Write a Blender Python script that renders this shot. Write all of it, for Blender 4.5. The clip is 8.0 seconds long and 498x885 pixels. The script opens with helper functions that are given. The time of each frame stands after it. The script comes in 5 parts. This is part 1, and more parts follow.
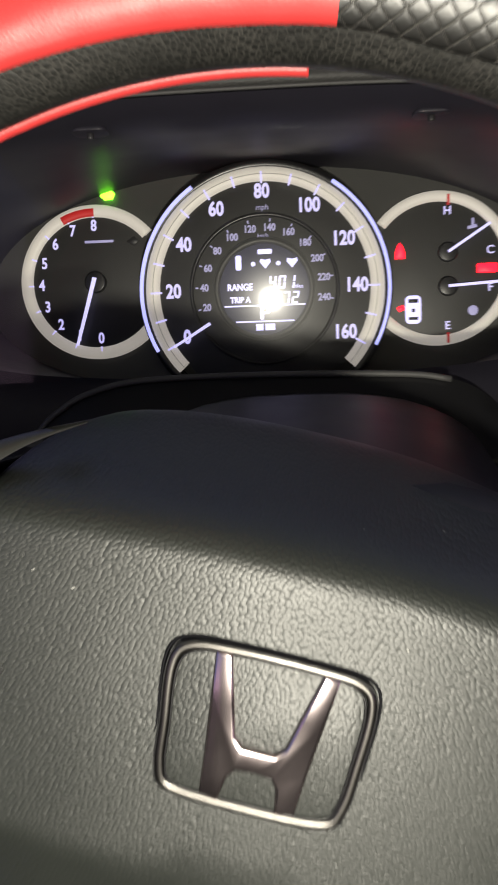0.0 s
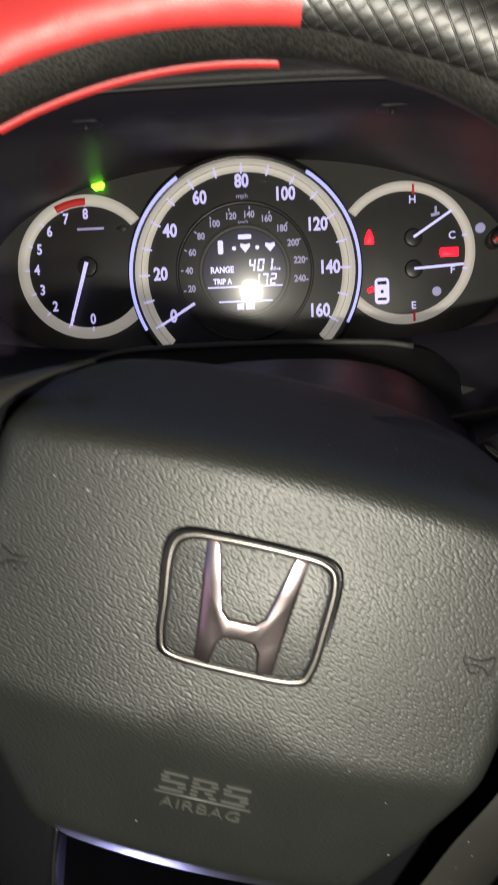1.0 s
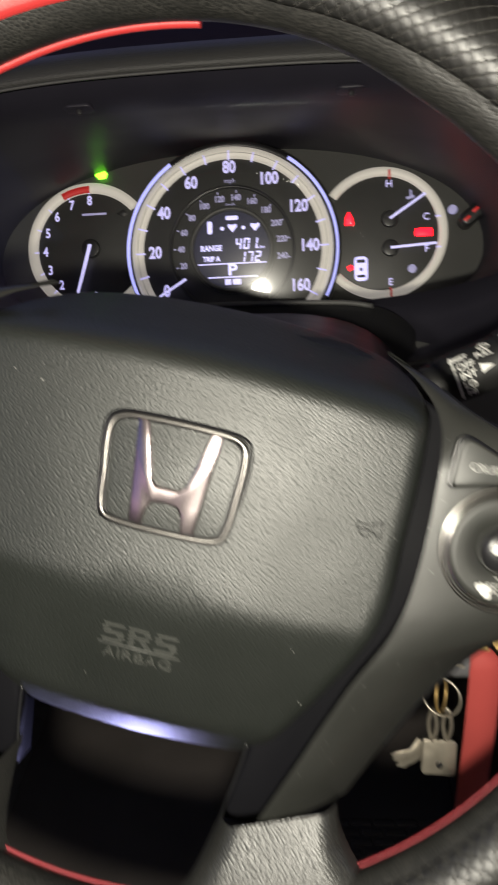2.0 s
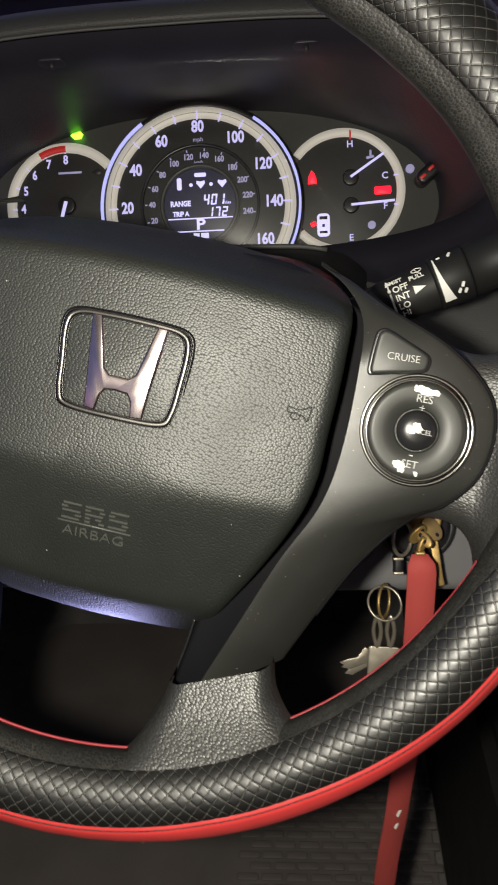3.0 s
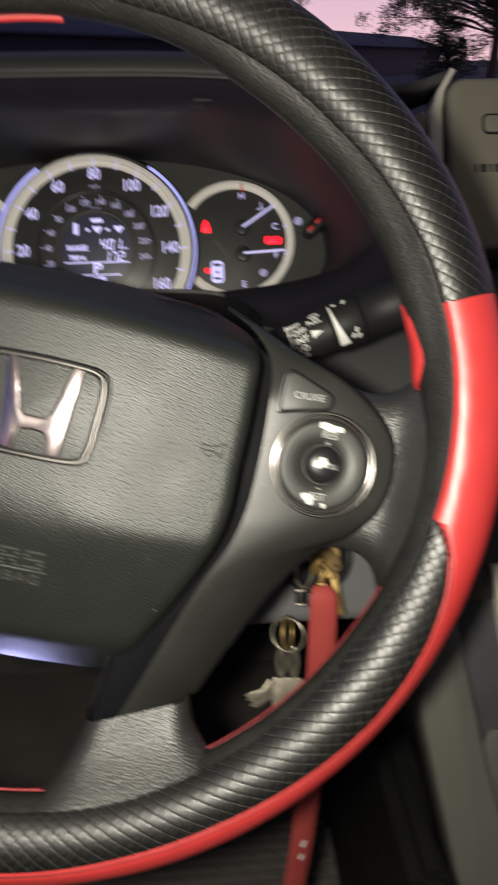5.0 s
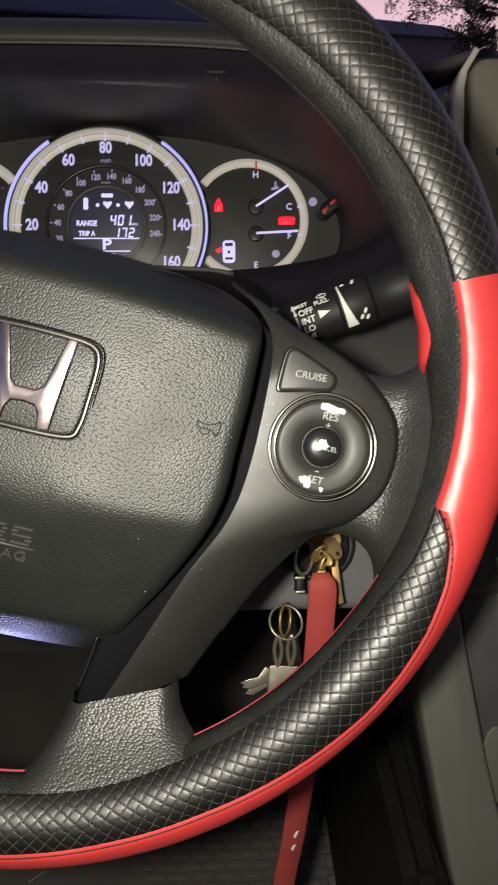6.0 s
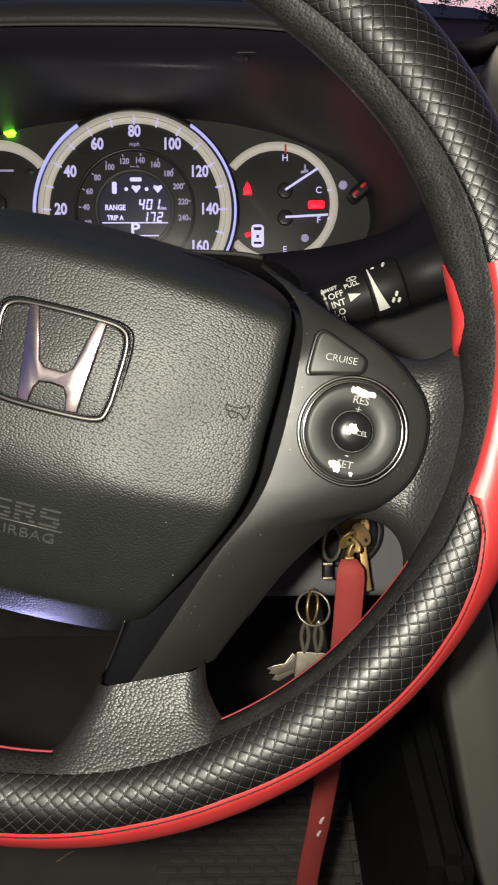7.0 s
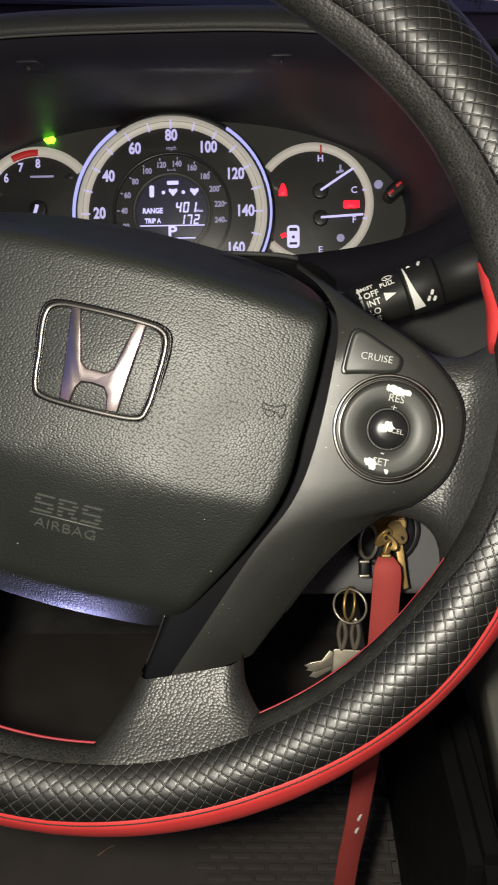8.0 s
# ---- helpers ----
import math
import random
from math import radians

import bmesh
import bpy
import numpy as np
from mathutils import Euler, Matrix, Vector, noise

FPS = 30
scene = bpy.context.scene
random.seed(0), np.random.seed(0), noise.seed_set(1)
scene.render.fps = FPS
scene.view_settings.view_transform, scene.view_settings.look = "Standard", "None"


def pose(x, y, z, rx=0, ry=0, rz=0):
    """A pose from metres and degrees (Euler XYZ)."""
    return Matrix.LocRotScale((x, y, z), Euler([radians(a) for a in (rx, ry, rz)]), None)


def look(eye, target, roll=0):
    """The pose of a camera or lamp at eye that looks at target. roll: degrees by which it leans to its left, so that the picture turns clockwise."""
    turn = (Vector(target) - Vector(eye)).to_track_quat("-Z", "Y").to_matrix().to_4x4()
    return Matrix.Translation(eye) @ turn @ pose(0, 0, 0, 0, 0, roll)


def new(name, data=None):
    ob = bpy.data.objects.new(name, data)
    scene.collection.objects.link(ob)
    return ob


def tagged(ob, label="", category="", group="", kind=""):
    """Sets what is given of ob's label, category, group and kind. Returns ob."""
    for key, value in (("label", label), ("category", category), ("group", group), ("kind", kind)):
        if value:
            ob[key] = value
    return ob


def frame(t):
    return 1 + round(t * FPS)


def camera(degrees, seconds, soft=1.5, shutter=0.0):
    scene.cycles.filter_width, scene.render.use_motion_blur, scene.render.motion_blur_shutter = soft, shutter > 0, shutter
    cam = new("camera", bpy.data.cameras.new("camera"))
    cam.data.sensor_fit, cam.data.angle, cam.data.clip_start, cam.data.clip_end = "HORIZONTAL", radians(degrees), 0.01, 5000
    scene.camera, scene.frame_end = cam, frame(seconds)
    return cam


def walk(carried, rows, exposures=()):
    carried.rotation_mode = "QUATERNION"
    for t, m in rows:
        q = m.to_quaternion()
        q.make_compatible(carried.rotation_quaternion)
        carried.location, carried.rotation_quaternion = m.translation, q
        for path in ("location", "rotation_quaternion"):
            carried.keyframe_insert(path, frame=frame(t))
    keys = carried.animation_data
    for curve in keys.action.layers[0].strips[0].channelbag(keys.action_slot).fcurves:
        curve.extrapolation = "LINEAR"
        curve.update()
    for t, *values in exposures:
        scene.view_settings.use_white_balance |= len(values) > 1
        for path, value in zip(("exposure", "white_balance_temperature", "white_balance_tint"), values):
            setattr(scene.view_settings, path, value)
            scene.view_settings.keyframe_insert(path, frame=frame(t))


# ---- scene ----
cam = camera(34.82, 8.0, soft=1.8, shutter=0.8)

# the wheel and the dials lean back by this much; the car's own frame has the dial face upright
TILT = 25.0
PLACE = Matrix.Translation((0, 0, 1)) @ Matrix.Rotation(radians(-TILT), 4, "X") @ Matrix.Translation((0, 0, -1))
PATH = [
    (0, (0.02315, -0.49436, 0.95178), (-0.1201, 1.4919, 0.7664), -1.85),
    (0.5, (0.01693, -0.53191, 0.94734), (-0.0546, 1.4580, 0.7596), -2.21),
    (1, (0.02461, -0.53656, 0.93324), (-0.0718, 1.4533, 0.7566), -2.16),
    (1.5, (0.04528, -0.53162, 0.91556), (-0.1359, 1.4517, 0.7320), -1.84),
    (1.7, (0.05059, -0.55177, 0.91038), (-0.1490, 1.4332, 0.7683), -1.66),
    (2.8, (0.09498, -0.60688, 0.85669), (-0.0593, 1.3850, 0.7648), -3.64),
    (3, (0.08366, -0.61220, 0.85461), (-0.0856, 1.3769, 0.7330), -1.86),
    (3.5, (0.08443, -0.62145, 0.85567), (-0.0312, 1.3733, 0.7676), -0.93),
    (4, (0.08291, -0.62164, 0.85627), (0.0147, 1.3764, 0.8008), -0.39),
    (4.5, (0.08447, -0.62406, 0.85446), (0.0109, 1.3745, 0.8329), 0.30),
    (4.8, (0.07465, -0.62754, 0.85549), (0.0433, 1.3722, 0.8616), -0.82),
    (5, (0.07157, -0.62524, 0.85295), (0.2022, 1.3703, 0.8286), -2.31),
    (5.2, (0.07465, -0.62674, 0.85120), (0.2476, 1.3654, 0.8148), -1.09),
    (6.3, (0.07883, -0.61003, 0.84797), (0.1394, 1.3876, 0.7723), -0.45),
    (6.5, (0.07880, -0.60872, 0.84737), (0.1243, 1.3887, 0.7555), -0.28),
    (7, (0.07797, -0.61210, 0.84748), (0.1040, 1.3860, 0.7649), -0.28),
    (7.5, (0.07879, -0.61517, 0.84747), (0.0516, 1.3831, 0.7691), -0.83),
    (8, (0.07798, -0.61707, 0.84680), (0.0117, 1.3802, 0.7662), -0.62),
]
walk(cam, [(t, PLACE @ look(eye, target, roll)) for t, eye, target, roll in PATH], [(0.0, 0.46), (0.5, 0.13), (1.0, 0.2), (1.5, 0.28), (3.0, 0.06), (3.5, 0.0), (8.0, 0.0)])

# frames: right, up, towards the driver
DIAL = PLACE @ Matrix(((1, 0, 0, 0), (0, 0, -1, 0), (0, 1, 0, 1), (0, 0, 0, 1)))
WHEEL = PLACE @ Matrix.Translation((0.0114, -0.31, 0.8672)) @ Matrix(((1, 0, 0, 0), (0, 0, -1, 0), (0, 1, 0, 0), (0, 0, 0, 1))) @ Matrix.Rotation(radians(-14.5), 4, "Z")

# ---- light ----
world = bpy.data.worlds.new("dusk")
world.use_nodes = True
scene.world = world
wn, wl = world.node_tree.nodes, world.node_tree.links
wcoord, wsep, wramp = wn.new("ShaderNodeTexCoord"), wn.new("ShaderNodeSeparateXYZ"), wn.new("ShaderNodeValToRGB")
wl.new(wcoord.outputs["Generated"], wsep.inputs[0])
wl.new(wsep.outputs["Z"], wramp.inputs[0])
wl.new(wramp.outputs[0], wn["Background"].inputs["Color"])
for e, (p, c) in enumerate(((0.0, (0.95, 0.62, 0.68)), (0.12, (0.66, 0.44, 0.62)), (0.30, (0.13, 0.15, 0.32)), (0.9, (0.05, 0.075, 0.17)))):
    stop = wramp.color_ramp.elements[e] if e < 2 else wramp.color_ramp.elements.new(p)
    stop.position, stop.color = p, (*c, 1)
wn["Background"].inputs["Strength"].default_value = 1.0


def lamp(name, place, watts, colour, size, label):
    data = bpy.data.lights.new(name, "POINT")
    data.energy, data.color, data.shadow_soft_size = watts, colour, size
    ob = new(name, data)
    ob.location = PLACE @ Vector(place)
    return tagged(ob, label, "lamp")


lamp("torch", (0.045, -0.625, 0.856), 8.9, (1.0, 0.945, 0.80), 0.010, "small warm white torch held by the driver's seat")
# unseen lamp, added to put blue light on the airbag cover's lower edge
foot = bpy.data.lights.new("footwell_lamp", "SPOT")
foot.energy, foot.color, foot.shadow_soft_size, foot.spot_size, foot.spot_blend = 1.8, (0.50, 0.50, 1.0), 0.012, radians(28), 0.9
foot_lamp = tagged(new("footwell_lamp", foot), "small unseen blue footwell lamp added under the dashboard", "lamp")
foot_lamp.matrix_world = PLACE @ look((-0.095, -0.10, 0.56), (-0.04, -0.31, 0.765))


# ---- materials ----
def nodes_of(name):
    m = bpy.data.materials.new(name)
    m.use_nodes = True
    return m, m.node_tree.nodes, m.node_tree.links, m.node_tree.nodes["Principled BSDF"]


def coat(name, base, rough=0.5, metal=0.0, vary=0.25, grain=0.0, grain_scale=600.0, relief=0.0004, fine=0.0, fine_scale=2500.0, spec=0.5, stain_scale=30.0, flat=False):
    """A surface with blotches of tone, a pebble grain and a fine noise relief, at real size."""
    m, n, l, p = nodes_of(name)
    p.inputs["Metallic"].default_value = metal
    p.inputs["Specular IOR Level"].default_value = spec
    co = n.new("ShaderNodeTexCoord")
    blot = n.new("ShaderNodeTexNoise")
    blot.inputs["Scale"].default_value, blot.inputs["Detail"].default_value = stain_scale, 8
    l.new(co.outputs["Object"], blot.inputs["Vector"])
    mix = n.new("ShaderNodeMix")
    mix.data_type = "RGBA"
    mix.inputs[6].default_value = (*[c * (1 - vary) for c in base], 1)
    mix.inputs[7].default_value = (*[min(1, c * (1 + vary)) for c in base], 1)
    l.new(blot.outputs["Fac"], mix.inputs[0])
    l.new(mix.outputs[2], p.inputs["Base Color"])
    rr = n.new("ShaderNodeMapRange")
    rr.inputs["To Min"].default_value, rr.inputs["To Max"].default_value = max(0.02, rough - 0.1), min(1, rough + 0.1)
    l.new(blot.outputs["Fac"], rr.inputs["Value"])
    l.new(rr.outputs[0], p.inputs["Roughness"])
    last = None
    if grain:
        wide = n.new("ShaderNodeMapping")
        wide.inputs["Scale"].default_value, wide.inputs["Rotation"].default_value = (0.9, 1.12, 1.0), (0, 0, 0.25)
        l.new(co.outputs["Object"], wide.inputs["Vector"])
        warp = n.new("ShaderNodeTexNoise")
        warp.inputs["Scale"].default_value = grain_scale * 0.7
        l.new(wide.outputs[0], warp.inputs["Vector"])
        add = n.new("ShaderNodeMix")
        add.data_type = "RGBA"
        add.blend_type = "LINEAR_LIGHT"
        add.inputs[0].default_value = 0.10 / grain_scale
        l.new(wide.outputs[0], add.inputs[6])
        l.new(warp.outputs["Color"], add.inputs[7])
        vor = n.new("ShaderNodeTexVoronoi")
        vor.feature = "F1"
        vor.voronoi_dimensions = "2D" if flat else "3D"
        vor.inputs["Randomness"].default_value = 0.8
        vor.inputs["Scale"].default_value = grain_scale
        l.new(add.outputs[2], vor.inputs["Vector"])
        dome = n.new("ShaderNodeMath")
        dome.operation = "POWER"
        dome.inputs[1].default_value = 2.0
        l.new(vor.outputs["Distance"], dome.inputs[0])
        b = n.new("ShaderNodeBump")
        b.invert = True
        b.inputs["Strength"].default_value, b.inputs["Distance"].default_value = grain, relief
        l.new(dome.outputs[0], b.inputs["Height"])
        last = b
    if fine:
        fn = n.new("ShaderNodeTexNoise")
        fn.inputs["Scale"].default_value, fn.inputs["Detail"].default_value = fine_scale, 4
        l.new(co.outputs["Object"], fn.inputs["Vector"])
        b = n.new("ShaderNodeBump")
        b.inputs["Strength"].default_value, b.inputs["Distance"].default_value = fine, 0.0002
        l.new(fn.outputs["Fac"], b.inputs["Height"])
        if last:
            l.new(last.outputs[0], b.inputs["Normal"])
        last = b
    if last:
        l.new(last.outputs[0], p.inputs["Normal"])
    return m


def glow(name, colour, strength, base=(0.6, 0.6, 0.6)):
    m, n, l, p = nodes_of(name)
    p.inputs["Base Color"].default_value = (*base, 1)
    p.inputs["Roughness"].default_value = 0.5
    p.inputs["Emission Color"].default_value = (*colour, 1)
    p.inputs["Emission Strength"].default_value = strength
    return m


def clear(name, gloss, rough, haze, haze_rough):
    """A clear pane: it lets light straight through and mirrors by Fresnel, with a faint rough lobe that spreads glare
    into a haze.
    """
    m, n, l, p = nodes_of(name)
    n.remove(p)
    out = n["Material Output"]
    tr, g1, g2, fr = n.new("ShaderNodeBsdfTransparent"), n.new("ShaderNodeBsdfGlossy"), n.new("ShaderNodeBsdfGlossy"), n.new("ShaderNodeMath")
    face = n.new("ShaderNodeLayerWeight")
    face.inputs["Blend"].default_value = 0.5
    power = n.new("ShaderNodeMath")
    power.operation = "POWER"
    power.inputs[1].default_value = 5.0
    l.new(face.outputs["Facing"], power.inputs[0])
    fr.operation = "MULTIPLY_ADD"
    fr.inputs[1].default_value, fr.inputs[2].default_value = 0.6, gloss
    l.new(power.outputs[0], fr.inputs[0])
    g1.inputs["Roughness"].default_value, g2.inputs["Roughness"].default_value = rough, haze_rough
    a, b = n.new("ShaderNodeMixShader"), n.new("ShaderNodeMixShader")
    l.new(fr.outputs[0], a.inputs[0])
    l.new(tr.outputs[0], a.inputs[1])
    l.new(g1.outputs[0], a.inputs[2])
    b.inputs[0].default_value = haze
    l.new(a.outputs[0], b.inputs[1])
    l.new(g2.outputs[0], b.inputs[2])
    l.new(b.outputs[0], out.inputs["Surface"])
    return m


BAG = coat("bag_vinyl", (0.0128, 0.0150, 0.0128), 0.47, vary=0.1, grain=0.48, grain_scale=1000, relief=0.0003, fine=0.12, fine_scale=1500, spec=0.70, flat=True)
LEATHER = coat("grain_leather", (0.0095, 0.0097, 0.0091), 0.41, vary=0.18, grain=0.30, grain_scale=800, relief=0.0004, fine=0.08, spec=0.42)
# same leather as the rim; the spokes' stronger light is a brighter copy
SPOKE_LIT = coat("lit_spoke_leather", (0.0185, 0.0190, 0.0180), 0.43, vary=0.18, grain=0.52, grain_scale=900, relief=0.0004, fine=0.08, spec=0.76)
QUILT = coat("quilted_leatherette", (0.0032, 0.0031, 0.0028), 0.40, vary=0.3, fine=0.24, fine_scale=1500, spec=0.70)


def stitch(m, pitch):
    """Crossing lines of pressed stitching on the sleeve's flat coordinates, in metres."""
    n, l = m.node_tree.nodes, m.node_tree.links
    p = n["Principled BSDF"]

    def math_node(op, a, b=None):
        q = n.new("ShaderNodeMath")
        q.operation = op
        for k, v in ((0, a), (1, b)):
            if v is None:
                continue
            if isinstance(v, (int, float)):
                q.inputs[k].default_value = v
            else:
                l.new(v, q.inputs[k])
        return q.outputs[0]

    uv, sep = n.new("ShaderNodeUVMap"), n.new("ShaderNodeSeparateXYZ")
    uv.uv_map = "flat"
    l.new(uv.outputs[0], sep.inputs[0])
    k = 1 / (math.sqrt(2) * pitch)
    da = math_node("MULTIPLY", math_node("ADD", sep.outputs["X"], sep.outputs["Y"]), k)
    db = math_node("MULTIPLY", math_node("SUBTRACT", sep.outputs["X"], sep.outputs["Y"]), k)
    lines, threads = [], []
    for d, other in ((da, db), (db, da)):
        g = math_node("MULTIPLY", math_node("ABSOLUTE", math_node("SUBTRACT", math_node("FRACT", d), 0.5)), 2.0)
        r = n.new("ShaderNodeMapRange")
        r.interpolation_type = "SMOOTHSTEP"
        r.inputs["From Min"].default_value, r.inputs["From Max"].default_value = 0.84, 0.965
        l.new(g, r.inputs["Value"])
        lines.append(r.outputs[0])
        dots = math_node("GREATER_THAN", math_node("FRACT", math_node("MULTIPLY", other, 7.0)), 0.52)
        ridge = math_node("MULTIPLY", math_node("GREATER_THAN", g, 0.945), dots)
        # this run's thread tone is dimmed, as the light catches it less
        if d is da:
            ridge = math_node("MULTIPLY", ridge, 0.6)
        threads.append(ridge)
    groove = math_node("MAXIMUM", lines[0], lines[1])
    thread = math_node("MAXIMUM", threads[0], threads[1])
    height = math_node("SUBTRACT", math_node("MULTIPLY", thread, 0.8), groove)
    b = n.new("ShaderNodeBump")
    b.inputs["Strength"].default_value, b.inputs["Distance"].default_value = 0.8, 0.0006
    l.new(height, b.inputs["Height"])
    if p.inputs["Normal"].links:
        l.new(p.inputs["Normal"].links[0].from_socket, b.inputs["Normal"])
    l.new(b.outputs[0], p.inputs["Normal"])
    mix = n.new("ShaderNodeMix")
    mix.data_type = "RGBA"
    mix.inputs[7].default_value = (0.21, 0.204, 0.182, 1)
    l.new(p.inputs["Base Color"].links[0].from_socket, mix.inputs[6])
    l.new(math_node("MULTIPLY", thread, 0.8), mix.inputs[0])
    l.new(mix.outputs[2], p.inputs["Base Color"])


stitch(QUILT, 0.0039)
RED = coat("red_leatherette", (0.49, 0.036, 0.036), 0.38, vary=0.1, fine=0.2, fine_scale=1500, stain_scale=60)
BEAD = coat("dark_red_bead", (0.30, 0.024, 0.034), 0.5, vary=0.15)
THREAD_BLACK = coat("black_thread", (0.012, 0.01, 0.01), 0.6)
SATIN = coat("satin_trim", (0.0200, 0.0205, 0.0185), 0.36, metal=0.0, vary=0.16, fine=0.34, fine_scale=3400, spec=0.5)


def dust(m, scale, size):
    """Scattered pale specks of dust."""
    n, l = m.node_tree.nodes, m.node_tree.links
    p = n["Principled BSDF"]
    co, vor, less, mix = n.new("ShaderNodeTexCoord"), n.new("ShaderNodeTexVoronoi"), n.new("ShaderNodeMath"), n.new("ShaderNodeMix")
    l.new(co.outputs["Object"], vor.inputs["Vector"])
    vor.inputs["Scale"].default_value = scale
    less.operation = "LESS_THAN"
    less.inputs[1].default_value = size
    l.new(vor.outputs["Distance"], less.inputs[0])
    l.new(less.outputs[0], mix.inputs[0])
    mix.data_type = "RGBA"
    mix.inputs[7].default_value = (0.3, 0.3, 0.28, 1)
    l.new(p.inputs["Base Color"].links[0].from_socket, mix.inputs[6])
    l.new(mix.outputs[2], p.inputs["Base Color"])


def creases(m, scale, tone):
    """A net of paler creases between the pebbles of worn leather, fading in and out."""
    n, l = m.node_tree.nodes, m.node_tree.links
    p = n["Principled BSDF"]
    warped = next(q for q in n if q.bl_idname == "ShaderNodeTexVoronoi").inputs["Vector"].links[0].from_socket
    vor, fade, wear, share, mix = n.new("ShaderNodeTexVoronoi"), n.new("ShaderNodeMapRange"), n.new("ShaderNodeTexNoise"), n.new("ShaderNodeMath"), n.new("ShaderNodeMix")
    vor.feature = "DISTANCE_TO_EDGE"
    vor.inputs["Scale"].default_value, vor.inputs["Randomness"].default_value = scale, 0.8
    l.new(warped, vor.inputs["Vector"])
    fade.inputs["From Min"].default_value, fade.inputs["From Max"].default_value = 0.02, 0.16
    fade.inputs["To Min"].default_value, fade.inputs["To Max"].default_value = 1.0, 0.0
    l.new(vor.outputs["Distance"], fade.inputs["Value"])
    wear.inputs["Scale"].default_value = 90
    l.new(warped, wear.inputs["Vector"])
    share.operation = "MULTIPLY"
    l.new(fade.outputs[0], share.inputs[0])
    l.new(wear.outputs["Fac"], share.inputs[1])
    l.new(share.outputs[0], mix.inputs[0])
    mix.data_type = "RGBA"
    mix.inputs[7].default_value = (*tone, 1)
    l.new(p.inputs["Base Color"].links[0].from_socket, mix.inputs[6])
    l.new(mix.outputs[2], p.inputs["Base Color"])


creases(LEATHER, 800, (0.048, 0.046, 0.042))
creases(SPOKE_LIT, 900, (0.046, 0.045, 0.041))
dust(SATIN, 380, 0.055)
dust(BAG, 90, 0.028)
PLASTIC = coat("black_plastic", (0.02, 0.02, 0.021), 0.45, vary=0.2, fine=0.2, fine_scale=3000)
# black core plastic, taken darker: the deep gap's shade is in its colour
GAP = coat("shaded_core_plastic", (0.004, 0.004, 0.0055), 0.65, vary=0.2, fine=0.1, spec=0.10)
STALK = coat("stalk_plastic", (0.010, 0.010, 0.010), 0.52, vary=0.2, fine=0.15, fine_scale=3000, spec=0.3)
GLOSS = coat("gloss_black_plastic", (0.008, 0.008, 0.009), 0.46, vary=0.2, fine=0.02, spec=0.35)
SMOOTH = coat("smooth_black_plastic", (0.012, 0.012, 0.013), 0.32, vary=0.2, fine=0.05)
KEYTOP = coat("button_plastic", (0.022, 0.023, 0.0205), 0.45, vary=0.15, fine=0.08)
DASH = coat("dash_vinyl", (0.022, 0.022, 0.021), 0.6, vary=0.2, grain=0.6, grain_scale=900, relief=0.0003)
SHROUD = coat("grey_dash_plastic", (0.050, 0.050, 0.049), 0.6, vary=0.15, grain=0.4, grain_scale=1100, relief=0.0002, fine=0.1)
# the dashboard's own grey plastic, lightened to offset the shade behind the spoke
LIFTED_SHROUD = coat("lifted_dash_plastic", (0.125, 0.124, 0.130), 0.55, vary=0.15, fine=0.12, fine_scale=2500)
LEG = coat("leg_panel_plastic", (0.108, 0.106, 0.092), 0.5, vary=0.12, fine=0.12, fine_scale=2500)
NAVY = coat("dark_side_plastic", (0.050, 0.049, 0.056), 0.5, vary=0.2, fine=0.1)
PALE = coat("pale_trim_plastic", (0.60, 0.58, 0.49), 0.5, vary=0.1, fine=0.1)
OLIVE = coat("console_plastic", (0.200, 0.190, 0.145), 0.55, vary=0.12, fine=0.15, fine_scale=2500)
CHROME = coat("chrome", (0.40, 0.385, 0.365), 0.17, metal=1.0, vary=0.08, fine=0.03)
CHROME_DARK = coat("smoked_chrome", (0.54, 0.46, 0.47), 0.21, metal=1.0, vary=0.15, fine=0.05)
CHROME_FRAME = coat("dulled_chrome", (0.11, 0.105, 0.10), 0.33, metal=1.0, vary=0.12, fine=0.04)
CHROME_SOFT = coat("satin_chrome", (0.30, 0.29, 0.27), 0.24, metal=1.0, vary=0.12, fine=0.04)
PAINT = coat("white_print", (0.72, 0.72, 0.68), 0.5, vary=0.05)
PRINT = coat("worn_grey_print", (0.42, 0.42, 0.40), 0.5, vary=0.3, stain_scale=400)
# the lettering is bag-coloured; its lit edges are painted as this paler tone
CARVE = coat("light_emboss", (0.064, 0.066, 0.060), 0.4, vary=0.1)
INK = coat("dark_emboss", (0.012, 0.012, 0.012), 0.5)
BRASS = coat("worn_brass", (0.50, 0.34, 0.13), 0.42, metal=0.75, vary=0.3, fine=0.1, stain_scale=200)
STEEL = coat("nickel_steel", (0.42, 0.38, 0.31), 0.36, metal=0.75, vary=0.2, fine=0.1, stain_scale=150)
STRAP = coat("red_webbing", (0.40, 0.055, 0.048), 0.75, vary=0.15, fine=0.6, fine_scale=1500)
CARPET = coat("floor_carpet", (0.130, 0.121, 0.118), 0.95, vary=0.5, grain=0.5, grain_scale=420, relief=0.001, fine=0.5, fine_scale=700)
MAT = coat("rubber_mat", (0.115, 0.100, 0.093), 0.8, vary=0.35, fine=0.4, fine_scale=900, stain_scale=14)
STRAW = coat("dry_straw", (0.42, 0.27, 0.17), 0.8, vary=0.2)
LINING = coat("cabin_lining", (0.045, 0.045, 0.045), 0.85, vary=0.1, fine=0.3, fine_scale=400)
HEADLINER = coat("roof_lining", (0.34, 0.33, 0.31), 0.9, vary=0.08, fine=0.3, fine_scale=400)
BODY = coat("dark_car_paint", (0.012, 0.014, 0.03), 0.2, vary=0.1)
